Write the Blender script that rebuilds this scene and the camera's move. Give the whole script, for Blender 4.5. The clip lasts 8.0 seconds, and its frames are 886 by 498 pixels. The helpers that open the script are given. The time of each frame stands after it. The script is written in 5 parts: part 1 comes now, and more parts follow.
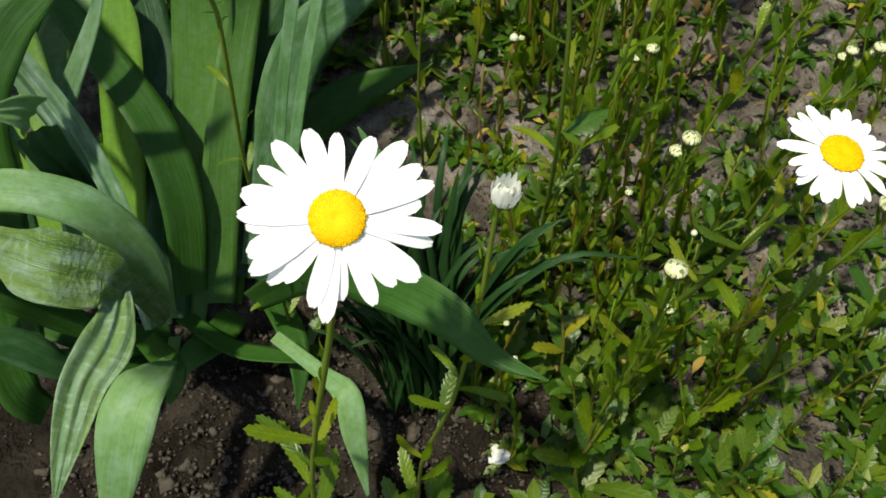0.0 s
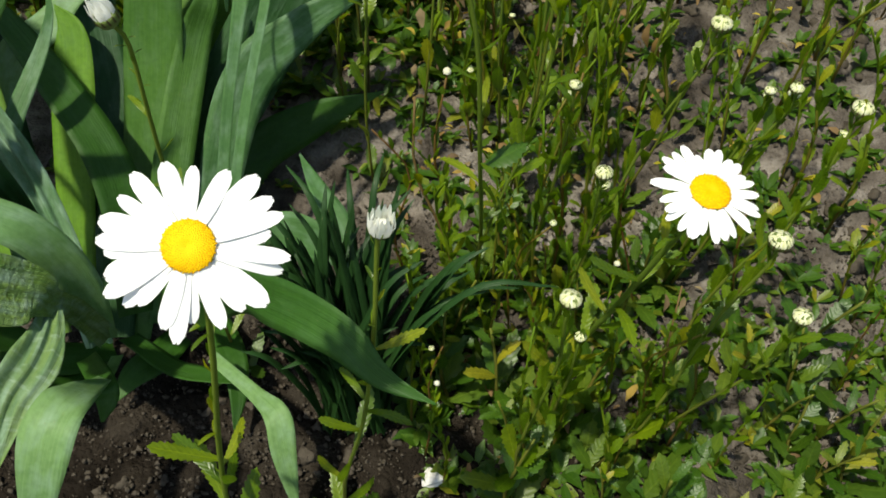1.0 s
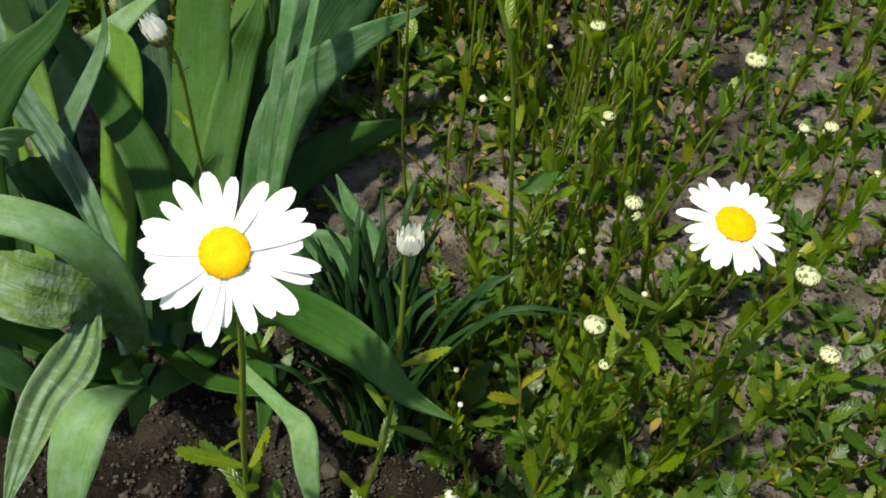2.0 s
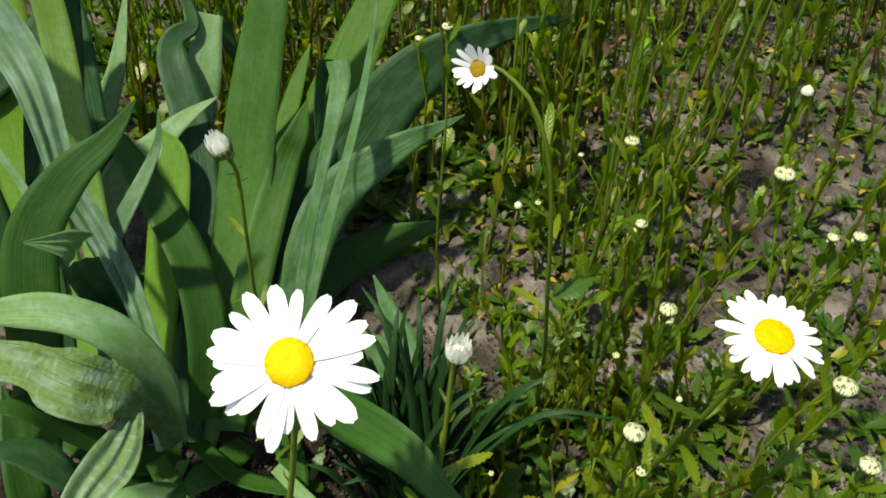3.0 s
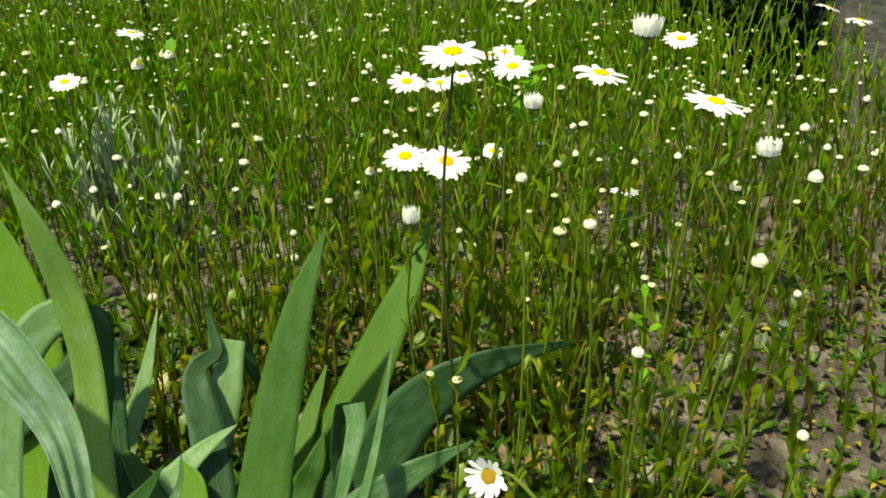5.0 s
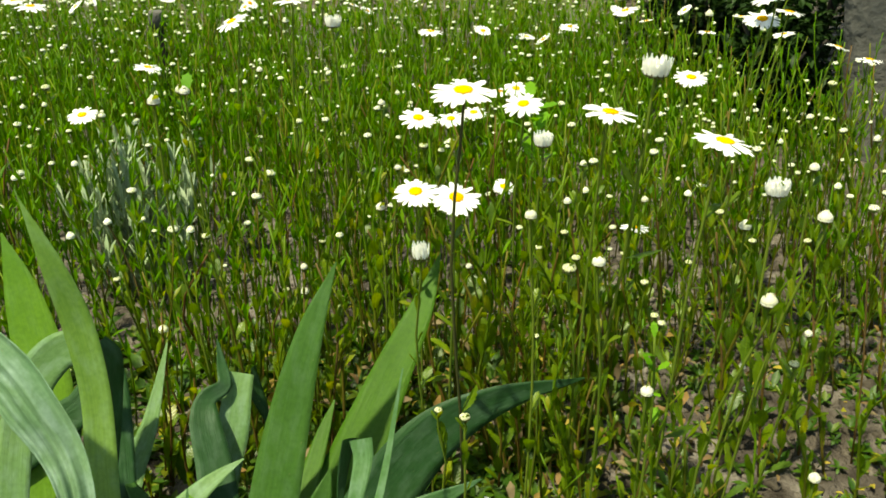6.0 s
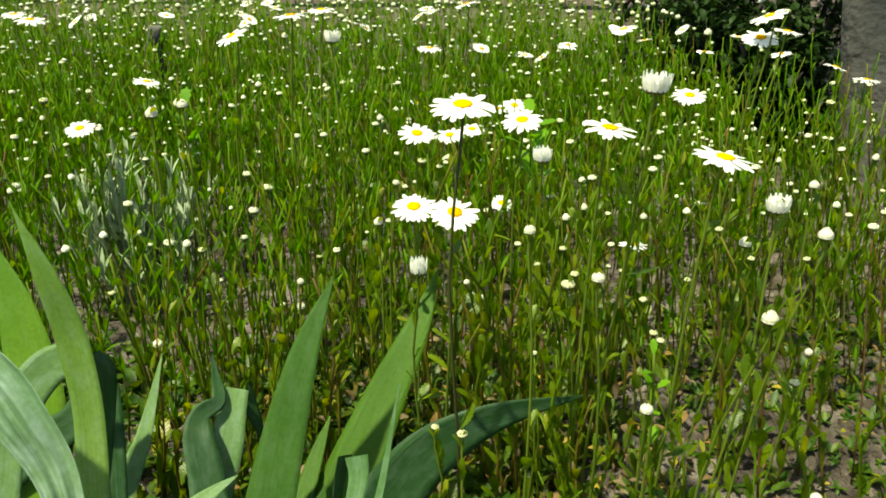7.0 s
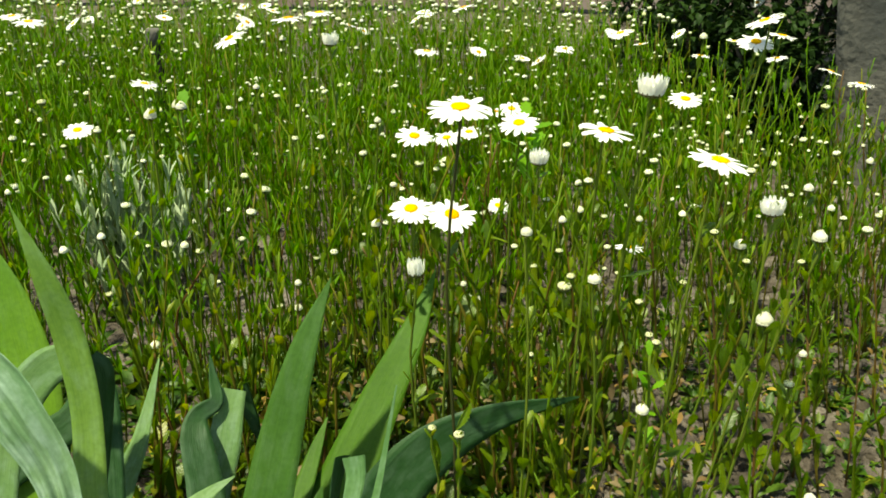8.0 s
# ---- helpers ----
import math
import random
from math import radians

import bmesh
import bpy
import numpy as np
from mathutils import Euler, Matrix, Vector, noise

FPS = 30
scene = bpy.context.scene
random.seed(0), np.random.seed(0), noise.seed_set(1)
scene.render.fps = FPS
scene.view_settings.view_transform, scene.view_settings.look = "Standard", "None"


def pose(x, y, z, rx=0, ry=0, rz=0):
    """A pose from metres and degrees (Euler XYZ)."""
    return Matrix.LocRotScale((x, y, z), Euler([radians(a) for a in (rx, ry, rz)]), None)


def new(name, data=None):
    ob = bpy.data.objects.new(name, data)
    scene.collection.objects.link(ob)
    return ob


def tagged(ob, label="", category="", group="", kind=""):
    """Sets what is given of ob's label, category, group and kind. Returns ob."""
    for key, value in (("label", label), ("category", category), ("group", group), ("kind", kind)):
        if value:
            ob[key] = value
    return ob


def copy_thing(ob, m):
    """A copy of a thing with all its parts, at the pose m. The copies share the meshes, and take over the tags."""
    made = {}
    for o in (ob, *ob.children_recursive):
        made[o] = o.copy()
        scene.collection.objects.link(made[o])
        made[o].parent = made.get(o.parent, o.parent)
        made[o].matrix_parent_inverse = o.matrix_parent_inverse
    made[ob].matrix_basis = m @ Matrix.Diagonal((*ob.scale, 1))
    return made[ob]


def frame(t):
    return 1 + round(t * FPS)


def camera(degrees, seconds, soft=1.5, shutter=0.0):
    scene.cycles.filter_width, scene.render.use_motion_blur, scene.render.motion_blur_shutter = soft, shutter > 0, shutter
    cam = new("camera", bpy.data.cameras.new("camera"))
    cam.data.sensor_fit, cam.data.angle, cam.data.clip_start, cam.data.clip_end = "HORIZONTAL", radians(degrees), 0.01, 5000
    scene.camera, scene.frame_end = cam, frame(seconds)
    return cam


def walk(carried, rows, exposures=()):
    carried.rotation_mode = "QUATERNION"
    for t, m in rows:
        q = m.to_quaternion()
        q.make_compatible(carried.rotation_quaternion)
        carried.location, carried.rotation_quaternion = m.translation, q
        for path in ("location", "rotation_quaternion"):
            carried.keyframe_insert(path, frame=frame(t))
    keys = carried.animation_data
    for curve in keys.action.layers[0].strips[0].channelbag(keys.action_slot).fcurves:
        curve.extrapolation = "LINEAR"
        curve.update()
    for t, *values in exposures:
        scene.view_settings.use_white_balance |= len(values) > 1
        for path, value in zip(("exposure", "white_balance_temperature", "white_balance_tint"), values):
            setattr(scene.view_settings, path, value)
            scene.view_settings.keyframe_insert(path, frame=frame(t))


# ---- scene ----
cam = camera(57.5, 8.0, 1.75)
# seconds, place in metres, turn in degrees
PATH = [
    (0, -0.0283, 0.0097, 0.5867, 38.86, -1.03, -3.63),
    (0.5, -0.0005, 0.0026, 0.5968, 39.92, -1.79, -3.5),
    (1, 0.0228, -0.0026, 0.6023, 40.56, -1.91, -2.95),
    (1.2, 0.0398, -0.0037, 0.6029, 40.41, -1.62, -2.02),
    (2.3, 0.0193, -0.0158, 0.6102, 43.63, -1.61, 1),
    (2.5, 0.017, -0.0175, 0.6122, 44.5, -1.3, 1.4),
    (3, 0.0118, -0.0182, 0.6239, 48.95, -1.27, 1.94),
    (3.5, 0.0132, -0.0043, 0.6721, 54.15, -0.83, 2.39),
    (4, 0.0134, 0.01, 0.7122, 57.45, -0.05, 1.74),
    (4.5, 0.0086, 0.0172, 0.7464, 60.32, 0.59, 1.48),
    (5, 0.0067, 0.0194, 0.7471, 63.49, 0.27, 1.59),
    (5.2, 0.0072, 0.0219, 0.754, 63.95, 0.4, 1.81),
    (6.5, 0.0085, 0.0162, 0.7475, 66.79, -0.09, 2.78),
    (7, 0.007, 0.0222, 0.7459, 67.1, -0.39, 2.51),
    (7.5, 0.0068, 0.0203, 0.746, 67.29, -0.5, 2.4),
    (8, 0.0066, 0.0173, 0.7463, 67.33, -0.6, 2.33),
]
walk(cam, [(t, pose(x, y, z, rx, ry, rz)) for t, x, y, z, rx, ry, rz in PATH],
     [(0, 0.38, 7100, 2), (2.5, 0.44, 7150, 2), (3.5, 0.62, 7600, -1), (4.5, 0.76, 8200, -6), (8, 0.77, 8400, -9)])

# ---- light ----
SUN = Vector((-0.30, -0.24, 0.92)).normalized()
world = bpy.data.worlds.new("sky")
scene.world = world
world.use_nodes = True
wn = world.node_tree.nodes
sky = wn.new("ShaderNodeTexSky")
sky.sky_type = "NISHITA"
sky.sun_disc = False
sky.sun_elevation = math.asin(SUN.z)
sky.sun_rotation = math.atan2(SUN.x, SUN.y)
world.node_tree.links.new(sky.outputs[0], wn["Background"].inputs[0])
wn["Background"].inputs[1].default_value = 0.125
sun = new("sun", bpy.data.lights.new("sun", "SUN"))
sun.data.energy = 4.6
sun.data.angle = radians(2.0)
sun.data.color = (1.0, 0.955, 0.88)
sun.rotation_euler = SUN.to_track_quat("Z", "Y").to_euler()

# ---- materials ----


def base_mat(name):
    m = bpy.data.materials.new(name)
    m.use_nodes = True
    nt = m.node_tree
    bsdf = nt.nodes["Principled BSDF"]
    return m, nt, bsdf, nt.nodes["Material Output"]


def chance(nt):
    """A random number for each object and each loose piece of a mesh."""
    info, geo, add, fr = (nt.nodes.new(k) for k in ("ShaderNodeObjectInfo", "ShaderNodeNewGeometry", "ShaderNodeMath", "ShaderNodeMath"))
    fr.operation = "FRACT"
    nt.links.new(info.outputs["Random"], add.inputs[0])
    nt.links.new(geo.outputs["Random Per Island"], add.inputs[1])
    nt.links.new(add.outputs[0], fr.inputs[0])
    return fr.outputs[0]


def ramp(nt, fac, stops):
    r = nt.nodes.new("ShaderNodeValToRGB")
    els = r.color_ramp.elements
    while len(els) < len(stops):
        els.new(0.5)
    for e, (p, c) in zip(els, stops):
        e.position, e.color = p, (*c, 1)
    nt.links.new(fac, r.inputs[0])
    return r.outputs[0]


def noise_tex(nt, scale, detail=4, coords="Object", stretch=None):
    tc, n = nt.nodes.new("ShaderNodeTexCoord"), nt.nodes.new("ShaderNodeTexNoise")
    n.inputs["Scale"].default_value, n.inputs["Detail"].default_value = scale, detail
    out = tc.outputs[coords]
    if stretch:
        mp = nt.nodes.new("ShaderNodeMapping")
        mp.inputs["Scale"].default_value = stretch
        nt.links.new(out, mp.inputs[0])
        out = mp.outputs[0]
    nt.links.new(out, n.inputs["Vector"])
    return n.outputs["Fac"]


def blend(nt, a, b, fac, kind="MIX"):
    x = nt.nodes.new("ShaderNodeMix")
    x.data_type, x.blend_type = "RGBA", kind
    for sock, v in ((x.inputs["A"], a), (x.inputs["B"], b), (x.inputs["Factor"], fac)):
        if isinstance(v, (tuple, float, int)):
            sock.default_value = (*v, 1) if isinstance(v, tuple) else v
        else:
            nt.links.new(v, sock)
    return x.outputs["Result"]


def bump(nt, bsdf, height, strength, dist):
    b = nt.nodes.new("ShaderNodeBump")
    b.inputs["Strength"].default_value, b.inputs["Distance"].default_value = strength, dist
    nt.links.new(height, b.inputs["Height"])
    nt.links.new(b.outputs[0], bsdf.inputs["Normal"])
    return b


def thin(nt, bsdf, out, color, amount, gain=(1, 1, 1)):
    """Lets light through a leaf or petal."""
    t, mix = nt.nodes.new("ShaderNodeBsdfTranslucent"), nt.nodes.new("ShaderNodeMixShader")
    nt.links.new(blend(nt, color, gain, 1.0, "MULTIPLY"), t.inputs["Color"])
    mix.inputs[0].default_value = amount
    nt.links.new(bsdf.outputs[0], mix.inputs[1])
    nt.links.new(t.outputs[0], mix.inputs[2])
    nt.links.new(mix.outputs[0], out.inputs["Surface"])


def leaf_mat(name, stops, rough=0.45, through_it=0.3, gain=(1.4, 1.5, 0.5), spots=0.3, ribs=0.0, foot=0.0):
    """Leaf, stem or petal. ribs: how far a pale midrib, side veins and a worn edge show; foot: how far a stem turns red-brown towards its woody foot."""
    m, nt, bsdf, out = base_mat(name)
    col = ramp(nt, chance(nt), stops)
    n = noise_tex(nt, 60, 3)
    col = blend(nt, col, (0.55, 0.6, 0.45), blend(nt, (0, 0, 0), (spots, spots, spots), n), "MULTIPLY")
    if foot:
        tc, sep = nt.nodes.new("ShaderNodeTexCoord"), nt.nodes.new("ShaderNodeSeparateXYZ")
        nt.links.new(tc.outputs["Object"], sep.inputs[0])
        col = blend(nt, col, (0.145, 0.078, 0.026), ramp(nt, sep.outputs[2], [(0.03, (foot, foot, foot)), (0.19, (0, 0, 0))]))
    height = noise_tex(nt, 300, 2)
    if ribs:
        uv, sep, mag, vein, wave = (nt.nodes.new(k) for k in ("ShaderNodeTexCoord", "ShaderNodeSeparateXYZ", "ShaderNodeMath", "ShaderNodeMath", "ShaderNodeMath"))
        mag.operation, vein.operation, wave.operation = "ABSOLUTE", "MULTIPLY_ADD", "SINE"
        nt.links.new(uv.outputs["UV"], sep.inputs[0])
        nt.links.new(sep.outputs[0], mag.inputs[0])
        tall = nt.nodes.new("ShaderNodeMath")
        tall.operation = "MULTIPLY"
        tall.inputs[1].default_value = 60.0
        nt.links.new(sep.outputs[1], tall.inputs[0])
        vein.inputs[1].default_value = -7.0
        nt.links.new(mag.outputs[0], vein.inputs[0])
        nt.links.new(tall.outputs[0], vein.inputs[2])
        nt.links.new(vein.outputs[0], wave.inputs[0])
        mid = ramp(nt, mag.outputs[0], [(0.03, (ribs, ribs, ribs)), (0.13, (0, 0, 0))])
        col = blend(nt, col, (1.7, 1.5, 1.6), mid, "MULTIPLY")
        patch = ramp(nt, noise_tex(nt, 1.0, 4, "UV", (1.2, 5.0, 1)), [(0.40, (0, 0, 0)), (0.70, (0.6, 0.6, 0.6))])
        col = blend(nt, col, (0.55, 0.62, 0.6), patch, "MULTIPLY")
        tip = ramp(nt, noise_tex(nt, 1.0, 3, "UV", (2.5, 9.0, 1)), [(0.66, (0, 0, 0)), (0.74, (0.55, 0.55, 0.55))])
        col = blend(nt, col, (0.24, 0.19, 0.04), tip)
        height = wave.outputs[0]
    nt.links.new(col, bsdf.inputs["Base Color"])
    bsdf.inputs["Roughness"].default_value = rough
    bsdf.inputs["Specular IOR Level"].default_value = 0.45 if ribs else 0.15
    bump(nt, bsdf, height, 0.25, 0.0004 if ribs else 0.001)
    thin(nt, bsdf, out, col, through_it, gain)
    return m


def blade_mat(name, low, high, waxy, through_it=0.28, crumple=0.0):
    """Iris leaf: long parallel veins, a waxy bloom, pale and dull patches, frayed spots."""
    m, nt, bsdf, out = base_mat(name)
    patch = noise_tex(nt, 9, 4)
    col = blend(nt, low, high, ramp(nt, patch, [(0.3, (0, 0, 0)), (0.7, (1, 1, 1))]))
    veins = noise_tex(nt, 1.0, 2, "UV", (48, 0.5, 1))
    fine = noise_tex(nt, 1.0, 2, "UV", (150, 0.9, 1))
    col = blend(nt, col, (0.60, 0.70, 0.55), ramp(nt, veins, [(0.40, (0, 0, 0)), (0.66, (0.28, 0.28, 0.28))]), "MULTIPLY")
    col = blend(nt, col, (1.35, 1.25, 1.25), ramp(nt, fine, [(0.50, (0, 0, 0)), (0.70, (0.30, 0.30, 0.30))]), "MULTIPLY")
    bloom = ramp(nt, noise_tex(nt, 1.0, 6, "UV", (9, 3.5, 1)), [(0.45, (0, 0, 0)), (0.72, (waxy, waxy, waxy))])
    col = blend(nt, col, (0.30, 0.42, 0.34), bloom)
    if crumple:
        bands = ramp(nt, noise_tex(nt, 1.0, 2, "UV", (26, 1.5, 1)), [(0.40, (0, 0, 0)), (0.66, (0.5, 0.5, 0.5))])
        col = blend(nt, col, (0.20, 0.30, 0.055), bands)
        creases = ramp(nt, noise_tex(nt, 1.0, 5, "UV", (9, 22, 1)), [(0.54, (0, 0, 0)), (0.72, (0.5, 0.5, 0.5))])
        col = blend(nt, col, (0.36, 0.46, 0.38), creases)
    spots = ramp(nt, noise_tex(nt, 1.0, 3, "UV", (60, 14, 1)), [(0.70, (0, 0, 0)), (0.76, (0.45, 0.45, 0.45))])
    col = blend(nt, col, (0.26, 0.24, 0.12), spots)
    speck = ramp(nt, noise_tex(nt, 220, 5), [(0.42, (0, 0, 0)), (0.68, (0.4, 0.4, 0.4))])
    col = blend(nt, col, (0.58, 0.66, 0.55), speck, "MULTIPLY")
    nt.links.new(col, bsdf.inputs["Base Color"])
    bsdf.inputs["Roughness"].default_value = 0.5
    bsdf.inputs["Specular IOR Level"].default_value = 0.25
    add = nt.nodes.new("ShaderNodeMath")
    nt.links.new(fine, add.inputs[0])
    nt.links.new(noise_tex(nt, 1.0, 5, "UV", (14, 22, 1)) if crumple else veins, add.inputs[1])
    bump(nt, bsdf, add.outputs[0], 0.42 + 0.3 * crumple, 0.0013 + 0.008 * crumple)
    thin(nt, bsdf, out, col, through_it, (1.5, 1.7, 0.35))
    return m


def plain_mat(name, a, b, scale, rough=0.7, rel=0.3, dist=0.002, metal=0.0):
    m, nt, bsdf, out = base_mat(name)
    n = noise_tex(nt, scale, 6)
    nt.links.new(blend(nt, a, b, n), bsdf.inputs["Base Color"])
    bsdf.inputs["Roughness"].default_value, bsdf.inputs["Metallic"].default_value = rough, metal
    bsdf.inputs["Specular IOR Level"].default_value = 0.12
    bump(nt, bsdf, n, rel, dist)
    return m


def soil_mat():
    m, nt, bsdf, out = base_mat("soil")
    big, mid, fine = noise_tex(nt, 3.1, 3), noise_tex(nt, 22, 6), noise_tex(nt, 160, 6)
    col = ramp(nt, mid, [(0.30, (0.048, 0.041, 0.034)), (0.50, (0.125, 0.109, 0.094)), (0.70, (0.25, 0.226, 0.200))])
    col = blend(nt, col, (0.54, 0.48, 0.42), ramp(nt, big, [(0.42, (0, 0, 0)), (0.66, (0.6, 0.6, 0.6))]), "MULTIPLY")
    # dark patch round the iris, with a ragged border: shade put into the colour
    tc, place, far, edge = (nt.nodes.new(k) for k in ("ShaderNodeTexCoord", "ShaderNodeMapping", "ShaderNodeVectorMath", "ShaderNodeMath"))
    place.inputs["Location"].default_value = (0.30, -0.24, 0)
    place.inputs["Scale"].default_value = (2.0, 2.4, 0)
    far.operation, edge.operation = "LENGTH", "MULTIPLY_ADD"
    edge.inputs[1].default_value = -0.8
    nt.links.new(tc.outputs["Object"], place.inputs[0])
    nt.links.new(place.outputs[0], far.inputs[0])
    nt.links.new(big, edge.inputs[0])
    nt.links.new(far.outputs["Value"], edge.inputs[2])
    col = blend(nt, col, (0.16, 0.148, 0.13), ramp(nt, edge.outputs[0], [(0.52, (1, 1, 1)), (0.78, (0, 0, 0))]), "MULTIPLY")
    col = blend(nt, col, (0.45, 0.42, 0.40), ramp(nt, fine, [(0.55, (0, 0, 0)), (0.75, (0.7, 0.7, 0.7))]), "MULTIPLY")
    nt.links.new(col, bsdf.inputs["Base Color"])
    bsdf.inputs["Roughness"].default_value = 0.95
    bsdf.inputs["Specular IOR Level"].default_value = 0.05
    add = nt.nodes.new("ShaderNodeMath")
    nt.links.new(mid, add.inputs[0])
    nt.links.new(fine, add.inputs[1])
    bump(nt, bsdf, add.outputs[0], 0.9, 0.011)
    return m


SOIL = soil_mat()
IRIS = blade_mat("iris_green", (0.046, 0.122, 0.017), (0.074, 0.170, 0.029), 0.08, 0.32)
# deep green leaves; on the low ones shade is put into the colour
IRIS_DEEP_SHADED = blade_mat("iris_deep_shaded_green", (0.022, 0.075, 0.008), (0.040, 0.115, 0.014), 0.04, 0.26)
# turned, folded and overhung leaves: their shade is put into this darker colour
IRIS_SHADE = blade_mat("iris_shaded_blue_green", (0.015, 0.054, 0.014), (0.029, 0.086, 0.023), 0.10, 0.14)
IRIS_MID = blade_mat("iris_mid_green", (0.056, 0.150, 0.007), (0.088, 0.205, 0.013), 0.03, 0.45)
IRIS_BLUE = blade_mat("iris_blue_green", (0.046, 0.122, 0.036), (0.094, 0.200, 0.066), 0.30)
IRIS_PALE = blade_mat("iris_pale", (0.120, 0.235, 0.082), (0.19, 0.315, 0.115), 0.4)
# tall sunlit leaf: the sun on it is put into the paler colour
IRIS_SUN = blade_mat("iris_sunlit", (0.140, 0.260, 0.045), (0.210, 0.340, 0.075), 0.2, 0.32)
IRIS_BLOOM = blade_mat("iris_bloom", (0.110, 0.215, 0.105), (0.20, 0.315, 0.175), 0.8, 0.2)
IRIS_WILT = blade_mat("iris_wilted", (0.060, 0.130, 0.050), (0.15, 0.25, 0.12), 0.7, 0.2, 0.3)
IRIS_LIME = blade_mat("iris_yellow_green", (0.105, 0.235, 0.016), (0.165, 0.31, 0.026), 0.06, 0.42)
IRIS_LIMP = blade_mat("iris_limp", (0.085, 0.17, 0.035), (0.23, 0.33, 0.12), 1.0, 0.25, 0.75)
TUFT = blade_mat("tuft_blade", (0.012, 0.040, 0.010), (0.026, 0.075, 0.016), 0.0, 0.2)
LEAF = leaf_mat("daisy_leaf", [(0, (0.064, 0.125, 0.005)), (0.5, (0.112, 0.190, 0.007)), (0.85, (0.175, 0.255, 0.010)), (1, (0.27, 0.28, 0.014))], 0.36, 0.45, (1.6, 1.6, 0.3), 0.3, 0.6)
LEAF_LOW = leaf_mat("rosette_leaf", [(0, (0.040, 0.085, 0.008)), (0.6, (0.07, 0.135, 0.012)), (0.9, (0.12, 0.18, 0.02)), (1, (0.22, 0.22, 0.02))], 0.42, 0.35, (1.6, 1.6, 0.3), 0.3, 0.6)
LEAF_YOUNG = leaf_mat("young_leaf", [(0, (0.034, 0.092, 0.007)), (0.7, (0.068, 0.145, 0.011)), (0.95, (0.16, 0.21, 0.02)), (1, (0.34, 0.30, 0.02))], 0.42, 0.38, (1.6, 1.6, 0.3), 0.3, 0.6)
LEAF_FAR = leaf_mat("meadow_leaf", [(0, (0.045, 0.130, 0.003)), (0.5, (0.080, 0.195, 0.004)), (0.85, (0.12, 0.255, 0.006)), (1, (0.19, 0.27, 0.01))], 0.5, 0.4, (1.5, 1.6, 0.3))
STEM_FAR = leaf_mat("meadow_stem", [(0, (0.075, 0.18, 0.004)), (0.7, (0.125, 0.23, 0.006)), (0.9, (0.17, 0.20, 0.015)), (1, (0.15, 0.10, 0.02))], 0.5, 0.3, (1.5, 1.6, 0.4), foot=0.5)
LEAF_OLD = leaf_mat("old_leaf", [(0, (0.42, 0.33, 0.05)), (0.15, (0.28, 0.17, 0.06)), (0.6, (0.15, 0.10, 0.06)), (1, (0.27, 0.21, 0.12))], 0.7)
LEAF_LIGHT = leaf_mat("bright_leaf", [(0, (0.10, 0.27, 0.01)), (1, (0.17, 0.36, 0.02))], 0.5, 0.4)
STEM = leaf_mat("daisy_stem", [(0, (0.085, 0.165, 0.008)), (0.55, (0.135, 0.205, 0.012)), (0.74, (0.15, 0.13, 0.02)), (0.88, (0.13, 0.065, 0.022)), (1, (0.17, 0.12, 0.05))], 0.5, 0.25, (1.6, 1.6, 0.4), foot=0.75)
# tall daisy's stem: the shade of its own flower put into the colour
STEM_SHADED = leaf_mat("shaded_stem", [(0, (0.045, 0.050, 0.018)), (1, (0.060, 0.062, 0.020))], 0.5, 0.05)
STEM_NEAR = leaf_mat("green_stem", [(0, (0.10, 0.155, 0.018)), (1, (0.15, 0.20, 0.026))], 0.5, 0.15, foot=0.5)
CUP = leaf_mat("bud_cup", [(0, (0.10, 0.15, 0.03)), (1, (0.16, 0.21, 0.06))], 0.55, 0.1)
BRACT = plain_mat("bract_edge", (0.045, 0.030, 0.014), (0.12, 0.10, 0.04), 400)
BUDTOP_CREAM = leaf_mat("bud_cream", [(0, (0.66, 0.68, 0.33)), (0.6, (0.78, 0.78, 0.50)), (1, (0.84, 0.84, 0.62))], 0.5, 0.22, (1, 1, 0.9), 0.1)
BUDTOP = leaf_mat("bud_white", [(0, (0.80, 0.82, 0.42)), (0.4, (0.88, 0.89, 0.66)), (1, (0.93, 0.93, 0.84))], 0.5, 0.22, (1, 1, 0.9), 0.1)
CREAM = leaf_mat("half_open_petal", [(0, (0.92, 0.92, 0.84)), (1, (0.94, 0.94, 0.89))], 0.5, 0.38, (1, 1, 0.97), 0.02)
CONE = leaf_mat("closed_petal", [(0, (0.72, 0.71, 0.52)), (1, (0.82, 0.81, 0.68))], 0.5, 0.3, (1, 1, 0.9), 0.06)
PETAL = leaf_mat("petal", [(0, (0.86, 0.86, 0.87)), (1, (0.91, 0.91, 0.91))], 0.5, 0.22, (1, 1, 1), 0.02)
DISC_OLD = leaf_mat("old_disc", [(0, (0.20, 0.13, 0.012)), (1, (0.36, 0.24, 0.015))], 0.7, 0.05, (1, 1, 1), 0.2)
DISC = leaf_mat("disc", [(0, (0.66, 0.33, 0.002)), (0.6, (0.76, 0.44, 0.003)), (1, (0.84, 0.56, 0.010))], 0.6, 0.05, (1, 1, 1), 0.25)
SILVER = leaf_mat("woolly_leaf", [(0, (0.22, 0.30, 0.17)), (1, (0.42, 0.49, 0.33))], 0.85, 0.15, (1, 1.1, 0.8))
BARK = plain_mat("bark", (0.060, 0.058, 0.052), (0.150, 0.144, 0.130), 18, 0.9, 0.9, 0.02)
DARKWOOD = plain_mat("dark_wood", (0.02, 0.018, 0.016), (0.06, 0.05, 0.045), 30, 0.85, 0.6, 0.004)
